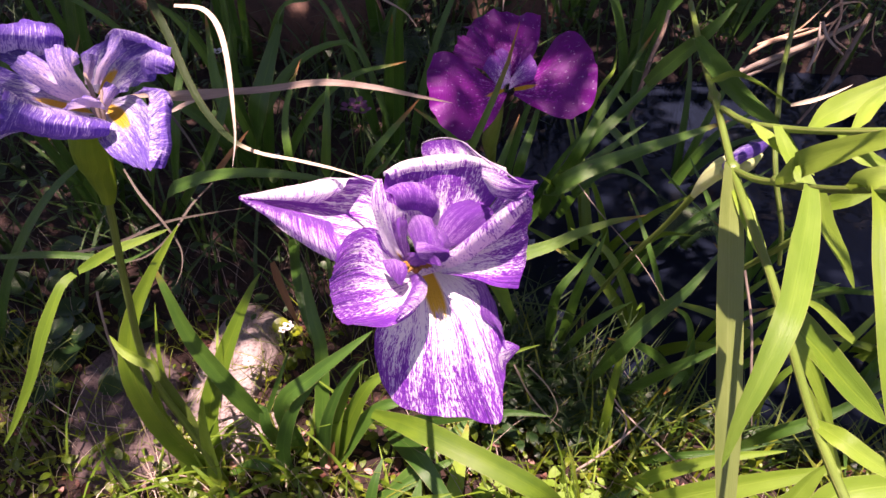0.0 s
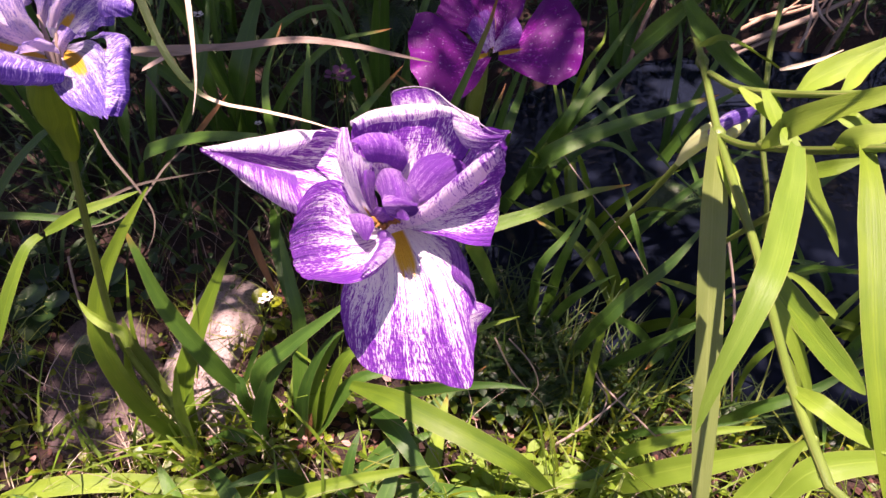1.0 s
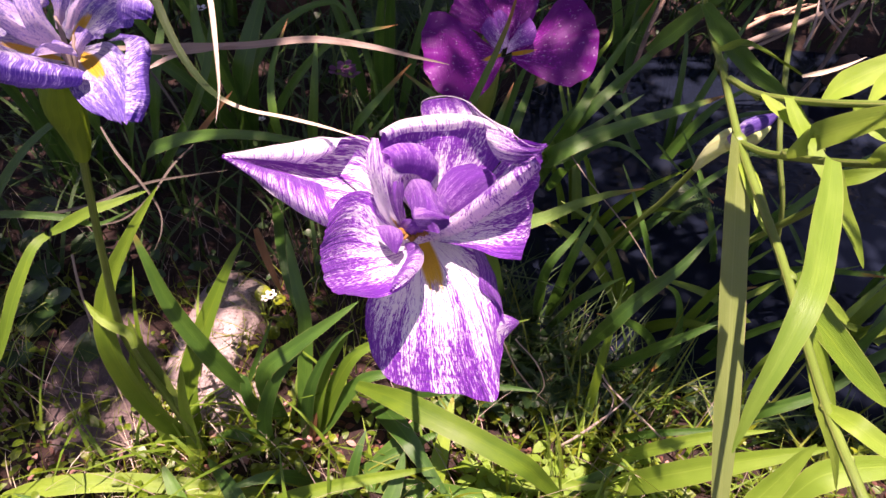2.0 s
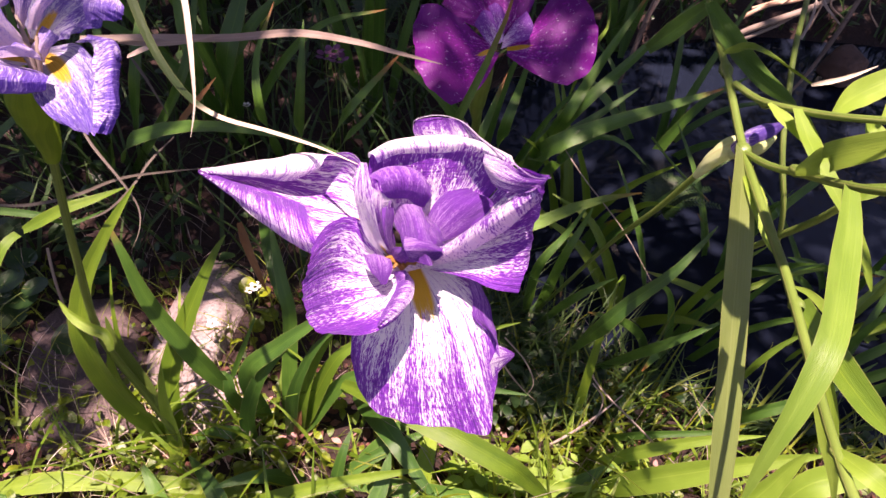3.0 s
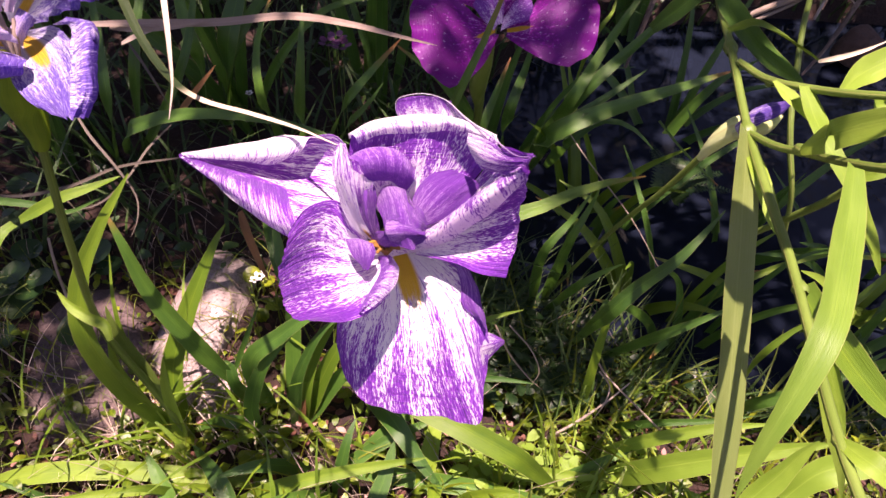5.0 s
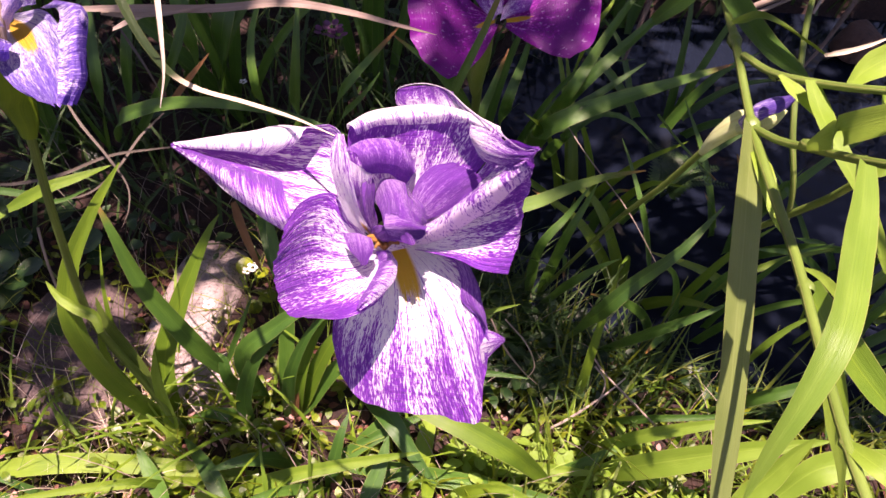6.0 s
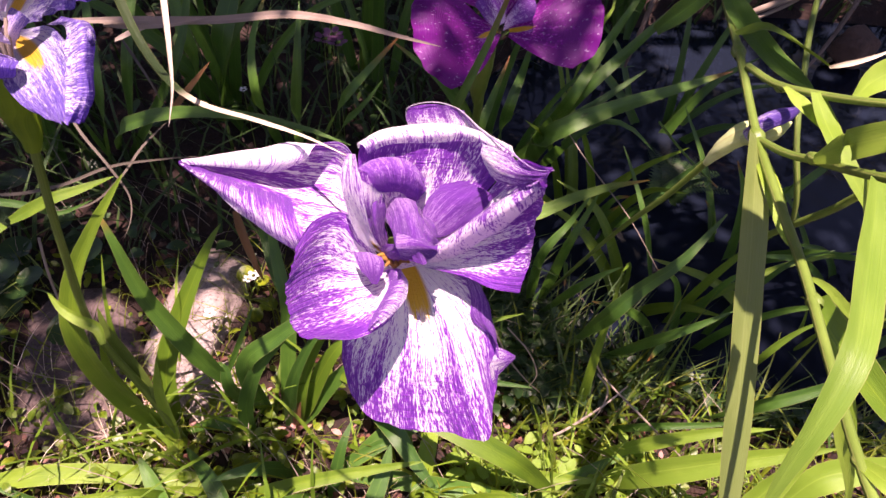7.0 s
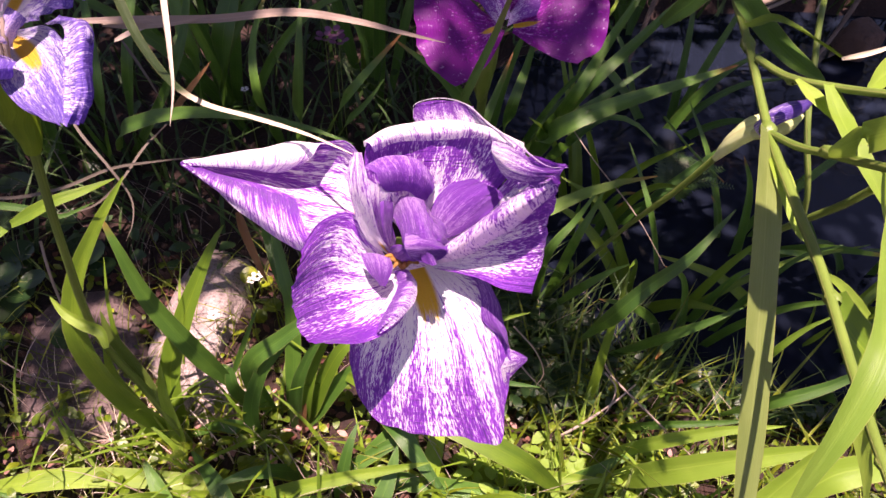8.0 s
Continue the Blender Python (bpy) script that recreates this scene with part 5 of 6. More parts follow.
# ---- the reed ----
def reed():
    plant = thing("reed", (0.17, -0.05, 0.0), "tall sunlit reed with jointed stalk and broad leaves", "reed")
    s = Shape()
    tube(s, [(0.244, 0.653, 0.591), (0.233, 0.558, 0.584), (0.227, 0.497, 0.582), (0.222, 0.419, 0.570), (0.211, 0.349, 0.579), (0.201, 0.287, 0.589), (0.191, 0.227, 0.594), (0.181, 0.178, 0.602), (0.177, 0.146, 0.607), (0.179, 0.120, 0.603), (0.196, 0.088, 0.566), (0.17, -0.05, 0.0)], [0.0026, 0.0029, 0.0031, 0.0030, 0.0025, 0.0024, 0.0021, 0.0019, 0.0020, 0.0020, 0.0020, 0.0020], 60)
    part("stalk", s, STALK, plant)
    for points, radius in (
        ([(0.227, 0.478, 0.584), (0.236, 0.448, 0.591), (0.246, 0.411, 0.611), (0.255, 0.377, 0.633), (0.288, 0.335, 0.663)], 0.0026),
        ([(0.222, 0.418, 0.569), (0.223, 0.385, 0.586), (0.225, 0.360, 0.603), (0.214, 0.295, 0.652), (0.218, 0.257, 0.684), (0.234, 0.241, 0.698)], 0.0025),
        ([(0.298, 0.517, 0.547), (0.312, 0.562, 0.562), (0.342, 0.629, 0.571), (0.372, 0.696, 0.580)], 0.0025),
        # unseen shoot, added only to carry the shadow-casting high leaf
        ([(0.62, -0.10, 0.45), (0.56, 0.05, 0.75), (0.40, 0.20, 0.93), (0.207, 0.295, 0.868)], 0.0018),
        ([(0.296, 0.515, 0.545), (0.296, 0.479, 0.511), (0.310, 0.462, 0.468), (0.327, 0.464, 0.415)], 0.0025),
        ([(0.297, 0.394, 0.541), (0.296, 0.407, 0.512), (0.292, 0.431, 0.466), (0.288, 0.460, 0.410)], 0.0030),
    ):
        s = Shape()
        tube(s, points, [radius, radius, radius * 0.8], 20)
        part("side_shoot", s, STALK, plant)
    for a, b, radius in (((0.228, 0.506, 0.582), (0.228, 0.495, 0.579), 0.0056), ((0.222, 0.424, 0.570), (0.222, 0.414, 0.569), 0.0060), ((0.200, 0.272, 0.589), (0.199, 0.264, 0.590), 0.0046), ((0.182, 0.181, 0.600), (0.181, 0.176, 0.602), 0.0034), ((0.178, 0.152, 0.606), (0.178, 0.148, 0.606), 0.0031), ((0.226, 0.366, 0.601), (0.224, 0.355, 0.607), 0.0042), ((0.237, 0.450, 0.589), (0.239, 0.443, 0.591), 0.004)):
        s = Shape()
        tube(s, [a, b], [radius * 0.7, radius, radius * 0.7], 5)
        part("node", s, STALK, plant)
    leaves = [
        ([(0.219, 0.413, 0.573), (0.202, 0.354, 0.569), (0.196, 0.309, 0.541), (0.194, 0.260, 0.497), (0.192, 0.221, 0.459), (0.192, 0.173, 0.405)], 0.0260, {"base": 0.7, "tip": 6, "fold": 0.12, "face": (0.42, -0.5, 0.7), "mat": REED_STRAP}),
        ([(0.186, 0.269, 0.675), (0.173, 0.238, 0.673), (0.155, 0.202, 0.673), (0.1445, 0.184, 0.670), (0.1345, 0.168, 0.654), (0.128, 0.158, 0.637), (0.124, 0.148, 0.614)], 0.0155, {"base": 0.5, "tip": 2.4, "fold": 0.3, "sway": 0.0006, "mat": REED_SHOOT}),
        ([(0.219, 0.353, 0.610), (0.214, 0.329, 0.642), (0.223, 0.311, 0.667), (0.233, 0.295, 0.687), (0.251, 0.288, 0.701)], 0.0165, {"base": 0.3, "tip": 3}),
        ([(0.254, 0.396, 0.621), (0.275, 0.415, 0.622), (0.309, 0.430, 0.630), (0.333, 0.434, 0.641), (0.360, 0.438, 0.652)], 0.0185, {"base": 0.3}),
        ([(0.267, 0.373, 0.637), (0.293, 0.402, 0.638), (0.315, 0.417, 0.646), (0.330, 0.423, 0.651)], 0.011, {"base": 0.3}),
        ([(0.231, 0.431, 0.602), (0.237, 0.416, 0.601), (0.246, 0.398, 0.599), (0.261, 0.379, 0.594)], 0.010, {"base": 0.3}),
        ([(0.241, 0.413, 0.612), (0.242, 0.393, 0.607), (0.244, 0.367, 0.603), (0.254, 0.347, 0.592), (0.269, 0.328, 0.574)], 0.014, {"base": 0.6}),
        ([(0.225, 0.319, 0.634), (0.236, 0.309, 0.610), (0.251, 0.301, 0.590), (0.263, 0.294, 0.570)], 0.012, {"base": 0.5}),
        ([(0.263, 0.376, 0.633), (0.266, 0.371, 0.628), (0.271, 0.356, 0.628), (0.289, 0.351, 0.623)], 0.015, {"base": 0.5}),
        ([(0.211, 0.276, 0.668), (0.213, 0.268, 0.681), (0.223, 0.262, 0.689), (0.236, 0.253, 0.695)], 0.012, {"base": 0.4}),
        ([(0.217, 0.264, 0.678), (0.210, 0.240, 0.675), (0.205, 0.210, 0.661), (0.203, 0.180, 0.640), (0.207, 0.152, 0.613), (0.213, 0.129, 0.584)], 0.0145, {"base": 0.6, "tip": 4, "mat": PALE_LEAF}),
        # this lower leaf gets its shade from the duller leaf material
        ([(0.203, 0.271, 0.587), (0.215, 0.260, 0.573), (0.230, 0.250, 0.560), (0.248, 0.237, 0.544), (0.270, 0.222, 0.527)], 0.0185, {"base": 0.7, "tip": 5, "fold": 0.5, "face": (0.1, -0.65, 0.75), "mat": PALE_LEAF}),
        ([(0.206, 0.258, 0.576), (0.215, 0.247, 0.565), (0.229, 0.238, 0.543), (0.249, 0.226, 0.505)], 0.011, {"base": 0.5}),
        ([(0.180, 0.178, 0.603), (0.185, 0.164, 0.611), (0.197, 0.154, 0.608), (0.219, 0.141, 0.603)], 0.0105, {"base": 0.4}),
        ([(0.214, 0.235, 0.554), (0.233, 0.229, 0.521), (0.266, 0.226, 0.464), (0.293, 0.224, 0.408)], 0.012, {"base": 0.3}),
        ([(0.220, 0.407, 0.568), (0.216, 0.370, 0.571), (0.223, 0.340, 0.557), (0.227, 0.337, 0.554)], 0.012, {"base": 0.9, "tip": 7}),
        ([(0.228, 0.572, 0.597), (0.238, 0.532, 0.588), (0.249, 0.485, 0.585), (0.262, 0.445, 0.588)], 0.020, {"base": 0.5, "tip": 5, "mat": IRIS_LEAF}),
        ([(0.211, 0.629, 0.514), (0.231, 0.613, 0.554), (0.248, 0.595, 0.592), (0.264, 0.594, 0.618)], 0.018, {"mat": IRIS_LEAF}),
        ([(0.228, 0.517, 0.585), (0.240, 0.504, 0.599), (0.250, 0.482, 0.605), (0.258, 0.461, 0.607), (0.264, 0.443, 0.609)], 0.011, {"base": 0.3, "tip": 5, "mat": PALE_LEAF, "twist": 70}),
        ([(0.281, 0.386, 0.561), (0.290, 0.374, 0.576), (0.304, 0.370, 0.587)], 0.013, {}),
        ([(0.421, 0.433, 0.333), (0.365, 0.432, 0.386), (0.333, 0.427, 0.408)], 0.012, {}),
    ]
    # an unseen leaf, added above the strap to cast the shadow band across it
    leaves.append(([(0.207, 0.295, 0.868), (0.197, 0.297, 0.870), (0.186, 0.299, 0.870), (0.168, 0.302, 0.866)], 0.054, {"mat": STALK, "base": 0.9, "tip": 5, "fold": 0.1, "face": (0, 0, 1)}))
    for k, (points, width, opts) in enumerate(leaves):
        mat = opts.pop("mat", REED_LEAF)
        part("leaf", blade(Shape(), points, width, seed=k, rows=28, **opts), mat, plant)
    s = Shape()
    blade(s, [(0.262, 0.444, 0.609), (0.278, 0.446, 0.612), (0.293, 0.450, 0.615), (0.309, 0.455, 0.620)], 0.0042, base=0.5, tip=1.3, fold=0.7)
    part("dry_leaf_end", s, WHITE_STRAW, plant, "bleached torn leaf end")
    return plant


reed()


# ---- iris bud beside the reed ----
def bud():
    plant = thing("iris_bud", (0.190, 0.687, 0.000), "closed violet iris bud in a pale green sheath", "iris bud")
    s = Shape()
    tube(s, [(0.190, 0.687, 0.000), (0.189, 0.515, 0.350), (0.206, 0.475, 0.450), (0.218, 0.455, 0.514)], [0.0024, 0.0022, 0.0022, 0.0028], 18)
    part("stem", s, STALK, plant)
    s = Shape()
    tube(s, [(0.216, 0.454, 0.511), (0.220, 0.450, 0.530), (0.229, 0.447, 0.548), (0.242, 0.440, 0.563)], [0.0025, 0.006, 0.0085, 0.005], 14, 10)
    part("sheath", s, BUD_SHEATH, plant, "pale bud sheath")
    s = Shape()
    tube(s, [(0.229, 0.438, 0.553), (0.236, 0.436, 0.568), (0.245, 0.434, 0.577), (0.251, 0.433, 0.584)], [0.006, 0.0072, 0.0065, 0.0015], 14, 10)
    under = Shape()
    tube(under, [(0.227, 0.440, 0.548), (0.237, 0.431, 0.561), (0.243, 0.428, 0.570), (0.247, 0.429, 0.575)], [0.004, 0.0062, 0.005, 0.001], 12, 10)
    part("sheath", under, BUD_SHEATH, plant, "pale bud sheath")
    part("petal", s, BLUE_RIM, plant, "furled violet petals")
    return plant


bud()


# ---- grass, ground cover and litter ----
rng = np.random.default_rng(7)


def inside_pond(x, y):
    return math.hypot((x - 0.95) / 0.90, (y - 1.02) / 0.54) < 1.03


def tuft(shape, x, y, height, width, lean, heading, seed):
    z = ground_height(x, y) - 0.004
    away = np.array((math.cos(heading), math.sin(heading), 0.0))
    foot = np.array((x, y, z))
    points = [foot, foot + (0, 0, height * 0.45) + away * lean * 0.25, foot + (0, 0, height * 0.8) + away * lean * 0.65, foot + (0, 0, height * 0.95) + away * lean]
    mid = spline(points, 5)
    side = np.array((-away[1], away[0], 0.0)) * width / 2
    half = np.array([1, 0.9, 0.75, 0.45, 0.05])[:, None]
    shape.grid(np.stack([mid - side * half, mid + side * half], 1))


def grass(count, region, heights, widths, mat, label, name="grass"):
    s = Shape()
    made = 0
    while made < count:
        x, y = rng.uniform(region[0], region[1]), rng.uniform(region[2], region[3])
        if inside_pond(x, y) or noise.noise((x * 7, y * 7, 3.0)) + rng.uniform(-0.5, 0.5) < -0.15:
            continue
        h = rng.uniform(*heights)
        tuft(s, x, y, h, rng.uniform(*widths), h * rng.uniform(0.2, 1.3), rng.uniform(0, 6.28), made)
        made += 1
    alone(name, s, mat, label, "grass", kind="stuff")


grass(900, (-0.75, -0.12, 0.28, 0.72), (0.02, 0.10), (0.001, 0.003), GRASS, "sparse green grass on the shaded soil")
grass(1050, (-0.12, 0.9, 0.28, 0.72), (0.02, 0.08), (0.0012, 0.004), GRASS, "short green grass in dappled sun on the soil")
grass(260, (0.0, 0.9, 0.28, 0.56), (0.04, 0.14), (0.002, 0.006), GRASS, "longer sunlit grass near the pond")
grass(2600, (-1.3, 1.5, 0.72, 2.4), (0.05, 0.22), (0.003, 0.009), DIM_GRASS, "grass behind the irises, darkened in colour for the shade")
grass(500, (-0.75, 0.9, 0.28, 0.9), (0.03, 0.12), (0.0007, 0.0016), STRAW, "thin dry grass stems on the soil", "dry_grass")
grass(200, (-0.75, -0.2, 0.36, 0.52), (0.02, 0.07), (0.0008, 0.002), WHITE_STRAW, "short bleached straw in the sun", "dry_grass")
grass(110, (-0.60, 0.42, 0.30, 0.52), (0.06, 0.15), (0.004, 0.009), PALE_LEAF, "broad pale grass blades in the sunny foreground")
grass(300, (0.10, 0.55, 0.30, 0.41), (0.02, 0.08), (0.002, 0.005), REED_LEAF, "bright yellow-green grass at the sunny edge of the bed")
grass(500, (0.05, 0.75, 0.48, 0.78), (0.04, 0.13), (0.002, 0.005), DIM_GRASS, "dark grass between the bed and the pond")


def small_leaves(name, count, region, sizes, lift, mat, label, category):
    s = Shape()
    made = 0
    while made < count:
        x, y = rng.uniform(region[0], region[1]), rng.uniform(region[2], region[3])
        if inside_pond(x, y) or noise.noise((x * 5, y * 5, 9.0)) + rng.uniform(-0.5, 0.5) < -0.1:
            continue
        made += 1
        size, turn = rng.uniform(*sizes), rng.uniform(0, 6.28)
        foot = np.array((x, y, ground_height(x, y) + rng.uniform(*lift)))
        along = unit(np.array((math.cos(turn), math.sin(turn), rng.uniform(-0.5, 0.5))))
        side = unit(np.cross(along, (rng.uniform(-0.3, 0.3), rng.uniform(-0.3, 0.3), 1)))
        up = np.cross(side, along)
        rows = []
        for a, w, c in ((0, 0.05, 0), (0.25, 0.24, 0.03), (0.55, 0.29, 0.08), (0.8, 0.17, 0.04), (1.0, 0.02, -0.10)):
            m = foot + along * a * size + up * c * size
            rows.append([m - side * w * size + up * 0.1 * size * w, m, m + side * w * size + up * 0.1 * size * w])
        s.grid(np.array(rows))
    alone(name, s, mat, label, category, kind="stuff")


small_leaves("ground_cover", 420, (-0.75, -0.12, 0.28, 0.72), (0.007, 0.020), (0.004, 0.026), COVER, "scattered small ground cover leaves on the soil", "ground cover")
small_leaves("ground_cover", 600, (-0.12, 0.9, 0.28, 0.72), (0.007, 0.020), (0.004, 0.030), COVER, "small bright ground cover leaves among the grass", "ground cover")
# the ground cover again, in a dark leaf colour that carries shade
small_leaves("ground_cover", 2200, (-1.2, 1.3, 0.68, 2.2), (0.012, 0.035), (0.01, 0.09), DARK_LEAF, "ground cover leaves given a darker colour for the shade", "ground cover")
small_leaves("ground_cover", 150, (-0.75, -0.1, 0.34, 0.52), (0.010, 0.026), (0.008, 0.045), COVER, "bright small leaves at the sunny edge of the bed", "ground cover")
small_leaves("ground_cover", 380, (-0.62, 0.48, 0.28, 0.52), (0.008, 0.024), (0.006, 0.050), COVER, "dense sunlit ground cover along the bed's edge", "ground cover")
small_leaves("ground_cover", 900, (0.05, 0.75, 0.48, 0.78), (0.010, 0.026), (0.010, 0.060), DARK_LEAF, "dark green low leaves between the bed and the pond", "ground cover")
small_leaves("leaf_litter", 900, (-0.8, 0.9, 0.28, 0.75), (0.008, 0.022), (0.002, 0.010), DEAD_LEAF, "brown dead leaves scattered on the soil", "leaf litter")
# litter in the bright reed colour, which lightens a strip that is too dark
small_leaves("leaf_litter", 220, (0.05, 0.34, 0.31, 0.43), (0.010, 0.028), (0.010, 0.050), REED_LEAF, "fallen leaf pieces coloured bright yellow-green to add sunlight", "leaf litter")
small_leaves("leaf_litter", 300, (-0.7, 0.35, 0.30, 0.58), (0.006, 0.018), (0.006, 0.012), PINK_LEAF, "faded pinkish fallen leaves on the soil", "leaf litter")


# ---- clumps in the shade behind ----
def wild_clump(x, y, count, height, seed, mat=None, label="clump of dim green strap leaves in deep shade"):
    r = np.random.default_rng(seed)
    foot = (x, y, ground_height(x, y))
    leaves = []
    for k in range(count):
        a = r.uniform(0, 6.28)
        out = np.array((math.cos(a), math.sin(a) * 0.6, 0)) * r.uniform(0.05, 0.32)
        h = height * r.uniform(0.6, 1.1)
        start = np.array(foot) + (r.uniform(-0.03, 0.03), r.uniform(-0.03, 0.03), 0)
        leaves.append(([start, start + out * 0.28 + (0, 0, h * 0.5), start + out * 0.65 + (0, 0, h * 0.88), start + out * 1.1 + (0, 0, h * r.uniform(0.95, 1.2))], r.uniform(0.012, 0.026)))
    fan("iris_leaf_clump", foot, leaves, label, group="iris leaf clumps", material=mat)


for k, (x, y, count, height) in enumerate(((-0.62, 0.95, 7, 0.42), (-0.35, 1.05, 7, 0.45), (-0.1, 1.15, 6, 0.38), (-0.8, 1.35, 8, 0.5), (-0.5, 1.5, 8, 0.5), (0.12, 1.0, 6, 0.34), (0.28, 0.86, 6, 0.30), (-0.15, 1.6, 7, 0.4), (0.35, 1.75, 7, 0.4), (0.8, 1.85, 7, 0.35), (-0.72, 0.68, 6, 0.34), (1.15, 0.62, 7, 0.4), (0.42, 0.66, 6, 0.26), (0.62, 0.60, 6, 0.24), (1.4, 1.8, 8, 0.5), (0.55, 0.85, 7, 0.34), (0.75, 0.78, 6, 0.30), (0.95, 0.80, 6, 0.30), (0.48, 1.15, 7, 0.36), (0.75, 1.7, 8, 0.4), (1.1, 2.0, 8, 0.4), (0.45, 1.5, 7, 0.4))):
    wild_clump(x, y, count, height, 40 + k)
for k, (x, y, count, height) in enumerate(((0.36, 0.70, 6, 0.24), (0.30, 0.92, 7, 0.30), (0.64, 0.70, 6, 0.25), (0.85, 0.62, 8, 0.26))):
    wild_clump(x, y, count, height, 90 + k, PALE_LEAF, "clump of mid-green strap leaves at the pond's edge")


for k, (x, y, count, height) in enumerate(((-0.42, 0.335, 5, 0.07), (-0.25, 0.365, 6, 0.09), (-0.12, 0.375, 6, 0.08), (0.02, 0.385, 5, 0.08), (0.12, 0.36, 5, 0.07))):
    wild_clump(x, y, count, height, 130 + k, PALE_LEAF if k % 2 else IRIS_LEAF, "low sprawling strap leaves at the bed's sunny edge")


# ---- fern, broad-leaved weeds and small flowers ----
def fern(foot, heading, length, seed):
    plant = thing("fern", foot, "feathery dark green fern in deep shade", "fern", "ferns")
    for f in range(5):
        a = heading + (f - 2) * 0.45
        away = np.array((math.cos(a), math.sin(a), 0))
        mid = spline([foot, np.array(foot) + away * length * 0.4 + (0, 0, length * 0.5), np.array(foot) + away * length + (0, 0, length * 0.45)], 22)
        s = Shape()
        tube(s, mid[::5], [0.0012, 0.0006], 10, 5)
        side = np.array((-away[1], away[0], 0.0))
        for k in range(3, 22):
            size = length * 0.30 * (1 - k / 23) + 0.004
            ahead = unit(mid[min(k + 1, 21)] - mid[k - 1])
            for sign in (-1, 1):
                end = mid[k] + side * sign * size + ahead * size * 0.45
                w = ahead * size * 0.16
                m = (mid[k] + end) / 2
                s.grid(np.array([[mid[k] - w * 0.3, mid[k] + w * 0.3], [m - w, m + w], [end, end]]))
        part("frond", s, DARK_LEAF, plant)


fern((-0.115, 1.463, 0.000), 1.2, 0.16, 1)
fern((-0.034, 1.542, 0.000), 0.4, 0.14, 2)
fern((-0.187, 1.343, 0.000), 2.4, 0.12, 3)
fern((0.423, 0.901, -0.000), 0.8, 0.10, 4)


def heart_leaf(shape, centre, size, heading, tilt):
    a = np.linspace(-math.pi, math.pi, 17)
    r = size * (0.62 + 0.30 * np.cos(a) + 0.10 * np.cos(2 * a)) * (1 - 0.25 * np.exp(-((np.abs(a) - math.pi) ** 2) * 6))
    along = np.array((math.cos(heading), math.sin(heading), tilt))
    along = along / np.linalg.norm(along)
    side = unit(np.cross(along, np.array((0.0, 0.0, 1.0))))
    up = np.cross(side, along)
    rows = []
    for k in (0.02, 0.45, 0.8, 1.0):
        rows.append(centre + k * r[:, None] * (np.cos(a)[:, None] * along + np.sin(a)[:, None] * side) + up * (k * k * size * 0.10 + 0.02 * size * np.sin(a * 3)[:, None]))
    shape.grid(np.array(rows))


def violet(foot, count, size, seed, mat, label):
    r = np.random.default_rng(seed)
    plant = thing("violet_plant", foot, label, "weed", "broad-leaved weeds")
    for k in range(count):
        a = r.uniform(0, 6.28)
        end = np.array(foot) + (math.cos(a) * size * 2.2 * r.uniform(0.4, 1.1), math.sin(a) * size * 2.2 * r.uniform(0.4, 1.1), size * r.uniform(0.6, 2.0))
        s = Shape()
        tube(s, [foot, (np.array(foot) + end) / 2 + (0, 0, size * 0.4), end], [0.0012, 0.001], 6, 5)
        part("leaf_stalk", s, STALK, plant)
        s = Shape()
        heart_leaf(s, end, size * r.uniform(0.7, 1.1), a + r.uniform(-0.5, 0.5), r.uniform(-0.3, 0.3))
        part("leaf", s, mat, plant)


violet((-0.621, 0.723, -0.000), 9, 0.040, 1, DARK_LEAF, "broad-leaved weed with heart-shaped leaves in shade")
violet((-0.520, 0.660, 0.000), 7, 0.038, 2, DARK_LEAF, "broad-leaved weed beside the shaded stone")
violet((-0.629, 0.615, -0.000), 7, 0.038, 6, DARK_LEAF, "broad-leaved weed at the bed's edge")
violet((-0.198, 0.429, 0.000), 9, 0.015, 3, COVER, "small sunlit round-leaved weed")
violet((-0.061, 0.401, 0.000), 7, 0.012, 4, COVER, "small bright weed in the sun")
violet((-0.255, 0.668, 0.000), 6, 0.020, 5, COVER, "pale round-leaved weed by the flat stone")
violet((0.117, 0.412, 0.000), 8, 0.011, 7, COVER, "low bright weed under the bent leaf")
violet((-0.298, 0.625, 0.000), 5, 0.016, 8, COVER, "pale weed with white blooms by the stone")


def small_bloom(centre, size, mat, name, label, petals=5, height=0.05):
    foot = (centre[0], centre[1], ground_height(centre[0], centre[1]))
    plant = thing(name, foot, label, "wildflower", "small wildflowers")
    s = Shape()
    tube(s, [foot, np.array(centre)], [0.0008, 0.0006], 6, 5)
    part("stem", s, STALK, plant)
    for k in range(petals):
        a = k * 6.283 / petals
        s = Shape()
        heart_leaf(s, np.array(centre) + (math.cos(a) * size * 0.5, math.sin(a) * size * 0.5, 0), size * 0.6, a, 0.3)
        part("petal", s, mat, plant)


for centre, size in (((-0.244, 0.682, 0.046), 0.009), ((-0.252, 0.678, 0.042), 0.007), ((-0.292, 0.637, 0.030), 0.010), ((-0.284, 0.626, 0.021), 0.009), ((-0.294, 0.623, 0.031), 0.008), ((-0.277, 0.925, 0.195), 0.006), ((-0.392, 1.091, 0.294), 0.010), ((-0.282, 0.592, 0.078), 0.008)):
    small_bloom(centre, size, WHITE_BLOOM, "white_wildflower", "tiny white wildflower among the leaves")
for centre in ((-0.149, 1.028, 0.231), (-0.164, 1.031, 0.220), (-0.140, 1.011, 0.228)):
    small_bloom(centre, 0.016, PINK_BLOOM, "pink_wildflower", "dull pink wildflower in deep shade")


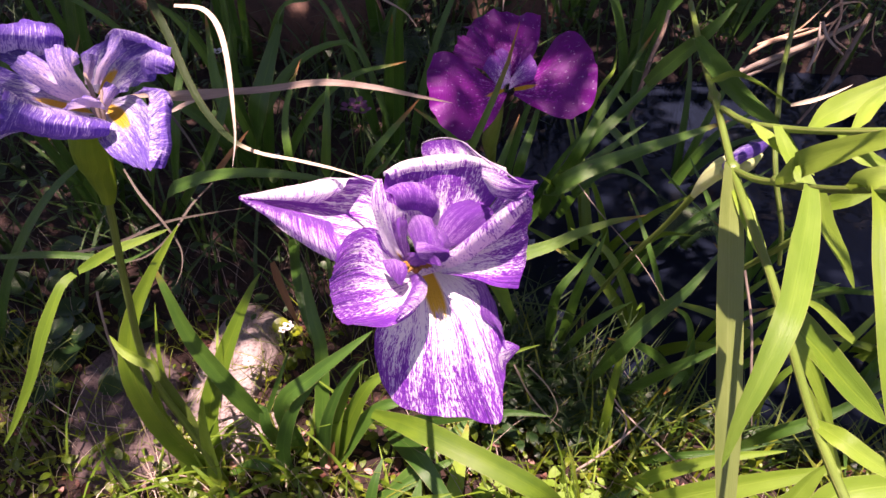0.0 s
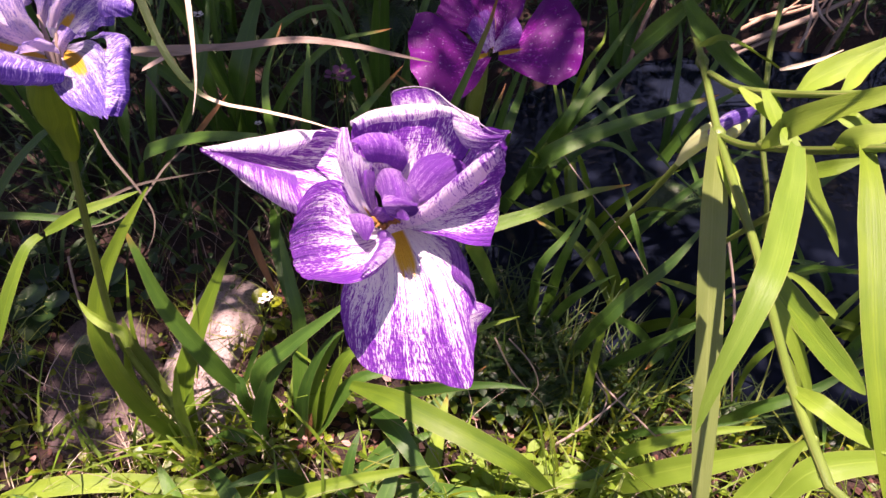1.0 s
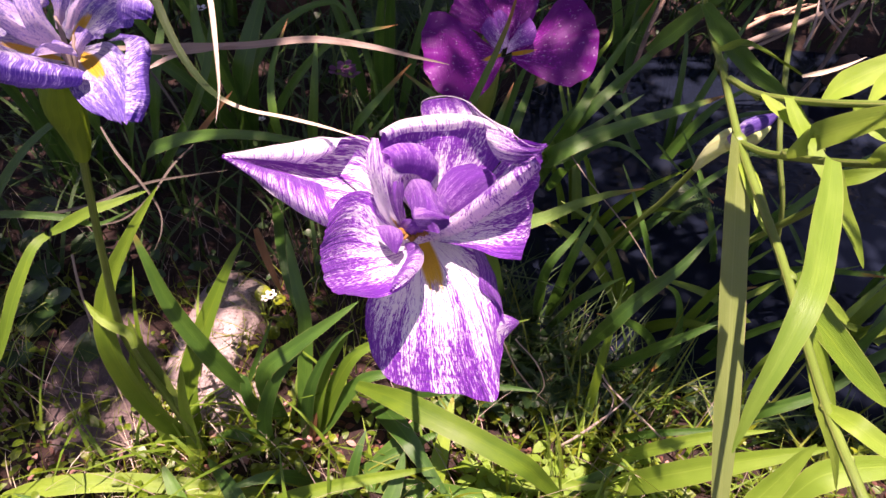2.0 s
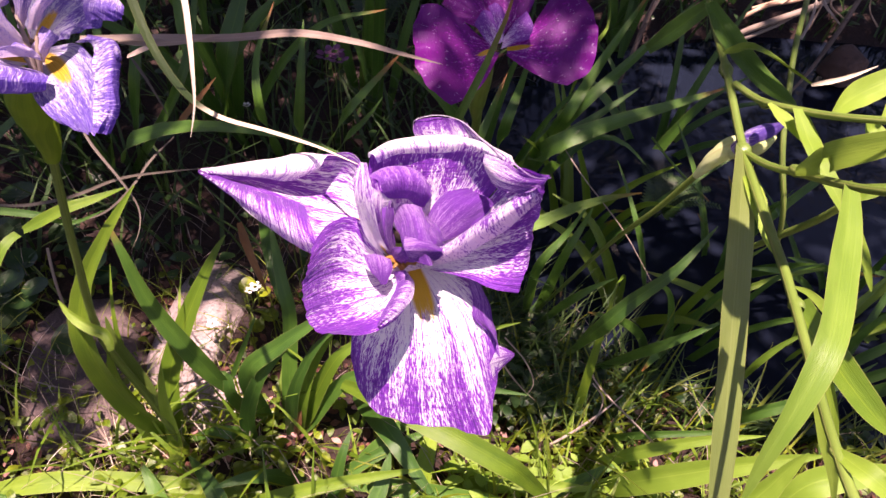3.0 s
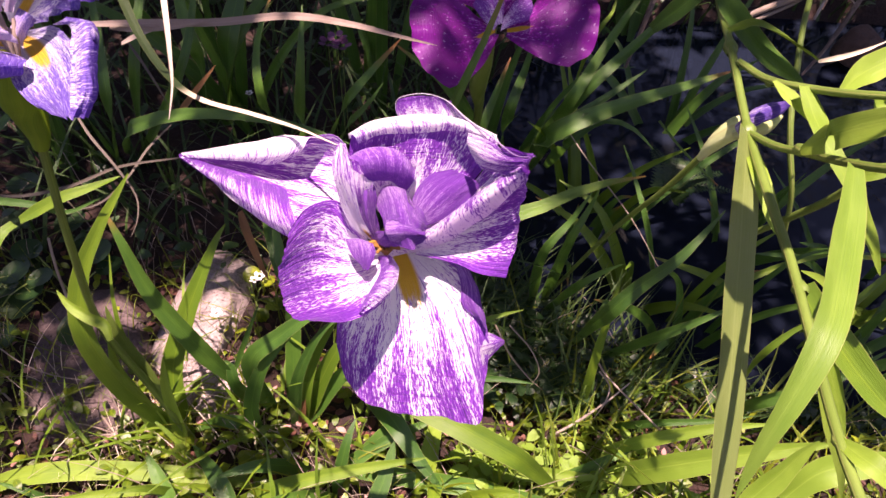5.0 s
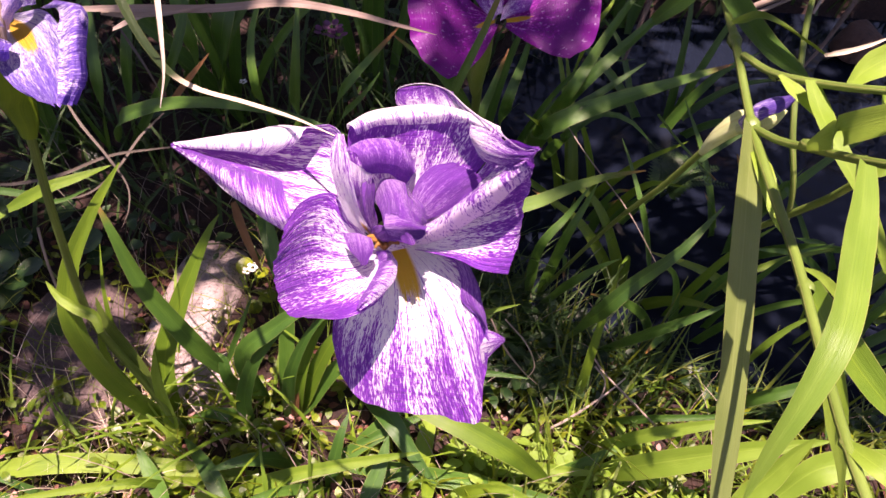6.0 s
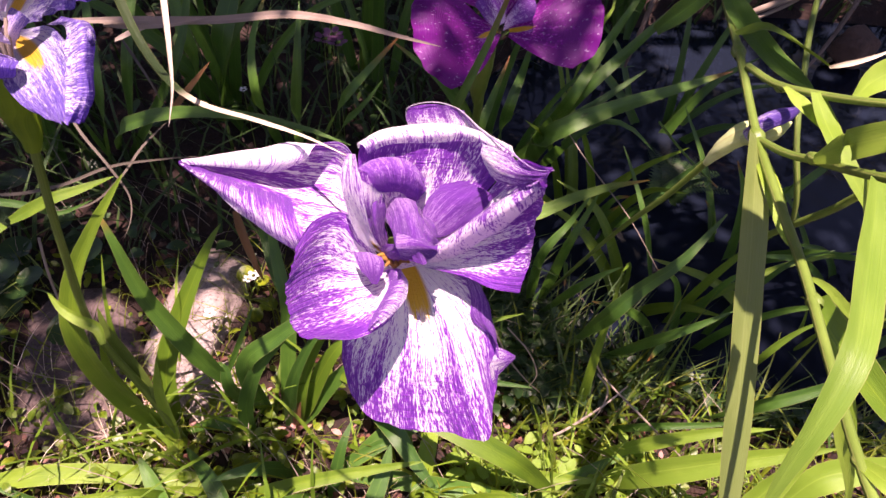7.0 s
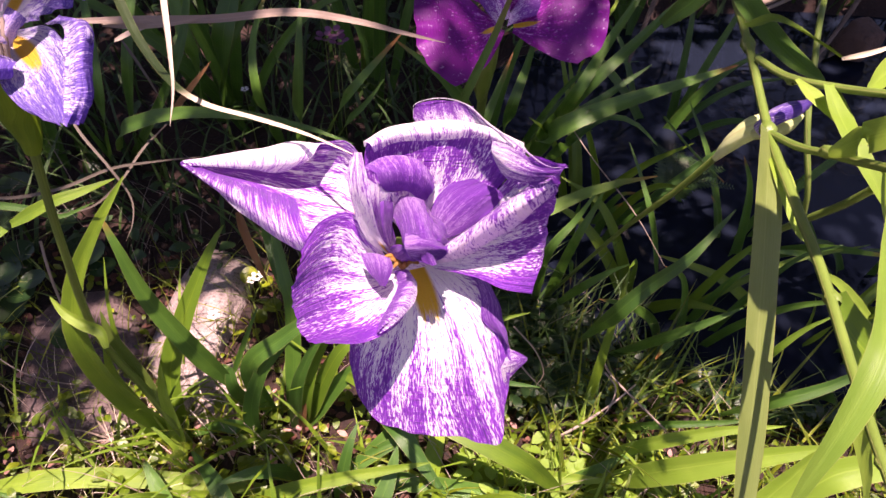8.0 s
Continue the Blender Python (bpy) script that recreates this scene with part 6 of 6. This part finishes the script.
# ---- twigs and stray dry stems ----
def twig(points, radius, label, mat=BARK, name="twig"):
    s = Shape()
    tube(s, points, [radius, radius, radius * 0.5], 14, 6)
    alone(name, s, mat, label, "twig", "twigs and dry stems")


twig([(0.221, 0.497, 0.131), (0.231, 0.474, 0.131), (0.263, 0.433, 0.129), (0.312, 0.369, 0.127)], 0.0013, "thin pale dry stem leaning over the pond", STRAW)
twig([(0.166, 0.442, 0.025), (0.195, 0.446, 0.057), (0.232, 0.458, 0.096), (0.259, 0.472, 0.123)], 0.0018, "pinkish dry twig among the grass", STRAW)
twig([(0.224, 0.488, 0.122), (0.237, 0.474, 0.111), (0.232, 0.458, 0.096), (0.222, 0.449, 0.074)], 0.0012, "short forked dry twig", STRAW)
twig([(0.113, 0.542, 0.139), (0.140, 0.520, 0.120), (0.154, 0.503, 0.093), (0.145, 0.494, 0.071)], 0.0010, "curled dry grass stem in the bed", STRAW)
twig([(0.093, 0.531, 0.155), (0.114, 0.515, 0.114), (0.141, 0.503, 0.078), (0.162, 0.495, 0.059)], 0.0012, "dry stem behind the hanging petal", STRAW)
twig([(0.192, 0.791, 0.258), (0.219, 0.733, 0.247), (0.260, 0.646, 0.239), (0.299, 0.597, 0.197)], 0.0008, "fine grey grass stem over dark water", STRAW)
twig([(0.310, 0.773, 0.288), (0.335, 0.729, 0.277), (0.378, 0.688, 0.255)], 0.0016, "grey-green stem over dark water", IRIS_LEAF)
twig([(0.315, 0.496, 0.376), (0.330, 0.466, 0.322), (0.341, 0.438, 0.258), (0.362, 0.426, 0.181)], 0.0016, "pale dry stem behind the reed", STRAW)
twig([(0.824, 1.261, 0.279), (0.761, 1.180, 0.230), (0.700, 1.108, 0.190), (0.655, 1.065, 0.163)], 0.0045, "grey bare branch over the pond")
twig([(0.639, 1.319, 0.121), (0.706, 1.314, 0.160), (0.775, 1.317, 0.193), (0.866, 1.347, 0.224)], 0.007, "sunlit dry branch behind the pond", STRAW)
twig([(0.651, 1.310, 0.114), (0.723, 1.319, 0.151), (0.786, 1.326, 0.201)], 0.004, "thin sunlit dry branch", STRAW)
for points, radius in (
    ([(0.642, 1.316, 0.165), (0.691, 1.326, 0.189), (0.745, 1.325, 0.203), (0.809, 1.335, 0.227)], 0.006),
    ([(0.665, 1.338, 0.173), (0.731, 1.345, 0.195), (0.774, 1.344, 0.208), (0.797, 1.327, 0.204)], 0.004),
    ([(0.809, 1.356, 0.276), (0.807, 1.323, 0.243), (0.799, 1.303, 0.209), (0.833, 1.294, 0.186)], 0.004),
    ([(0.763, 1.276, 0.168), (0.775, 1.292, 0.198), (0.786, 1.307, 0.227), (0.821, 1.339, 0.259)], 0.003),
    ([(0.775, 1.323, 0.243), (0.798, 1.339, 0.259), (0.838, 1.335, 0.269), (0.855, 1.325, 0.259)], 0.004),
    ([(0.710, 1.318, 0.196), (0.751, 1.334, 0.226), (0.792, 1.357, 0.263)], 0.0025),
    ([(0.858, 1.221, 0.212), (0.847, 1.254, 0.230), (0.853, 1.285, 0.262)], 0.002),
    ([(0.328, 0.951, 0.437), (0.318, 0.928, 0.414), (0.304, 0.907, 0.393), (0.300, 0.899, 0.385)], 0.0045),
):
    twig(points, radius * 0.7, "tangled pale dry twig above the pond", DRY_TWIG)
twig([(0.727, 1.226, 0.176), (0.748, 1.259, 0.206), (0.757, 1.300, 0.244)], 0.003, "forked twig sunlit behind the pond", STRAW)
twig([(0.734, 1.253, 0.268), (0.742, 1.229, 0.247), (0.773, 1.202, 0.223)], 0.003, "bent twig sunlit behind the pond", STRAW)
twig([(0.350, 1.018, 0.375), (0.327, 0.977, 0.350), (0.311, 0.945, 0.321), (0.290, 0.909, 0.275)], 0.004, "brown withered seed stem in shade")
twig([(-0.134, 0.980, 0.466), (-0.075, 0.940, 0.454), (-0.051, 0.920, 0.448), (-0.037, 0.907, 0.435)], 0.0018, "thin bent straw in shade", STRAW)
twig([(0.078, 0.887, 0.514), (0.079, 0.866, 0.493), (0.078, 0.856, 0.483)], 0.0012, "thin upright straw in shade", STRAW)
twig([(-0.424, 0.561, 0.265), (-0.425, 0.547, 0.226), (-0.425, 0.535, 0.174), (-0.414, 0.510, 0.112), (-0.396, 0.469, 0.009)], 0.0016, "long red-brown dry stem over the stone", STRAW)
twig([(-0.553, 0.532, 0.072), (-0.518, 0.515, 0.058), (-0.478, 0.509, 0.041), (-0.424, 0.504, 0.039)], 0.0009, "fine dry stem over the stone", STRAW)
twig([(-0.565, 0.500, 0.029), (-0.543, 0.485, 0.004), (-0.521, 0.470, -0.023), (-0.493, 0.455, -0.034)], 0.0016, "broken dry stem on the soil", STRAW)
twig([(-0.569, 0.460, -0.047), (-0.516, 0.441, -0.048), (-0.459, 0.419, -0.038)], 0.0012, "dry stem lying on the soil", STRAW)
twig([(-0.487, 0.462, -0.028), (-0.453, 0.463, 0.002), (-0.422, 0.469, 0.021), (-0.402, 0.473, 0.026)], 0.0022, "pale dry stalk lying on the stone", STRAW)
for a in range(9):
    turn = a * 0.72
    foot = np.array((-0.395, 0.443, 0.012))
    twig([foot, foot + (math.cos(turn) * 0.03, math.sin(turn) * 0.02, 0.012), foot + (math.cos(turn) * 0.055, math.sin(turn) * 0.035, 0.008 + 0.004 * (a % 3))], 0.0014, "dry pale grass stalk of a withered tuft", STRAW)


# ---- an unseen hedge, added to close the garden and darken the pond's reflections ----
def hedge():
    s = Shape()
    r = np.random.default_rng(5)
    for k in range(9000):
        x, z = r.uniform(-5, 5), r.uniform(0.1, 2.4)
        y = 3.3 + r.uniform(0, 0.5) + 0.25 * noise.noise((x * 1.5, z * 1.5, 0.0))
        size, turn = r.uniform(0.06, 0.12), r.uniform(0, 6.28)
        along = unit(np.array((math.cos(turn), r.uniform(-0.6, 0.2), math.sin(turn))))
        side = unit(np.cross(along, (r.uniform(-0.4, 0.4), -1, r.uniform(0, 0.8))))
        m = np.array((x, y, z))
        s.grid(np.array([[m, m], [m + along * size * 0.4 - side * size * 0.3, m + along * size * 0.4 + side * size * 0.3], [m + along * size, m + along * size]]))
    alone("hedge", s, TREE_LEAF, "unseen dark leafy hedge added to darken the pond's reflections", "hedge", kind="stuff")


hedge()


# ---- an unseen tree, added so that its crown shades the bed ----
def tree():
    plant = thing("tree", (2.3, 1.7, 0.0), "unseen leafy tree added to shade the iris bed", "tree")
    s = Shape()
    tube(s, [(2.3, 1.7, 0.0), (2.28, 1.68, 0.8), (2.1, 1.5, 1.6), (1.8, 1.3, 2.2)], [0.09, 0.075, 0.065, 0.05], 24, 10)
    part("trunk", s, BARK, plant)
    limbs = [[(1.8, 1.3, 2.2), (1.2, 1.1, 2.5), (0.6, 1.0, 2.6)], [(1.8, 1.3, 2.2), (1.2, 1.6, 2.5), (0.3, 2.2, 2.6)], [(2.1, 1.5, 1.6), (0.9, 1.3, 2.3), (-0.6, 1.2, 2.6)]]
    for limb in limbs:
        s = Shape()
        tube(s, limb, [0.04, 0.025, 0.01], 16, 8)
        part("limb", s, BARK, plant)
    s = Shape()
    crown = np.random.default_rng(11)
    EDGE_X, EDGE_Y = (-1.0, -0.46, -0.42, -0.37, -0.30, -0.24, -0.12, 0.0, 0.06, 0.10, 0.16, 0.19, 0.46, 0.52, 1.2), (0.30, 0.35, 0.42, 0.64, 0.62, 0.56, 0.55, 0.56, 0.54, 0.49, 0.49, 0.53, 0.54, 0.48, 0.42)
    made = 0
    while made < 20000:
        z = crown.uniform(2.0, 2.9)
        x, y = crown.uniform(-2.8, 2.6), crown.uniform(-0.4, 3.6)
        # the crown's ragged near edge
        if math.hypot(x / 2.7, (y - 1.6) / 2.45) > 1 + 0.12 * noise.noise((x * 3, y * 3, 7.0)) + 0.06 * noise.noise((x * 9, y * 9, 7.0)):
            continue
        fx, fy = x - SUN_WAY.x / SUN_WAY.z * z, y - SUN_WAY.y / SUN_WAY.z * z
        near = -0.9 < fx < 1.0 and fy < 0.95
        ragged = 0.05 * noise.noise((fx * 4, fy * 4, 1.0)) + 0.05 * noise.noise((fx * 12, fy * 12, 2.0))
        if fx > 0.14:
            ragged *= 0.4
        # leaves stay only where their shadow is wanted; a few gaps let flecks through
        sparse = (-0.7 < fx < -0.08 and 0.38 < fy and noise.noise((fx * 13, fy * 13, 8.0)) > 0.42) or (-0.27 < fx < -0.15 and 0.37 < fy < 0.44 and noise.noise((fx * 16, fy * 16, 6.0)) > 0.1)
        if fy + ragged < np.interp(fx, EDGE_X, EDGE_Y) and not sparse:
            continue
        gap = noise.noise((fx * 9.0, fy * 9.0, 5.0))
        if (-0.40 < fx < -0.24 and 0.54 < fy < 0.74 and gap > -0.05) or (near and fx < 0.1 and gap > 0.22) or (0.5 < fx < 0.80 and 1.25 < fy < 1.52 and gap > -0.3):
            continue
        if noise.noise((x * 2.5, y * 2.5, z * 3)) < -0.62:
            continue
        made += 1
        for k in range(5 if near else 1):
            size, turn = crown.uniform(0.07, 0.12) * (0.45 if near else 1.0), crown.uniform(0, 6.28)
            along = unit(np.array((math.cos(turn), math.sin(turn), crown.uniform(-0.6, 0.2))))
            side = unit(np.cross(along, (crown.uniform(-0.5, 0.5), crown.uniform(-0.5, 0.5), 1)))
            m = np.array((x, y, z)) + (crown.uniform(-0.03, 0.03, 3) if near else 0)
            s.grid(np.array([[m, m], [m + along * size * 0.4 - side * size * 0.28, m + along * size * 0.4 + side * size * 0.28], [m + along * size, m + along * size]]))
    part("crown", s, TREE_LEAF, plant)
    return plant


tree()
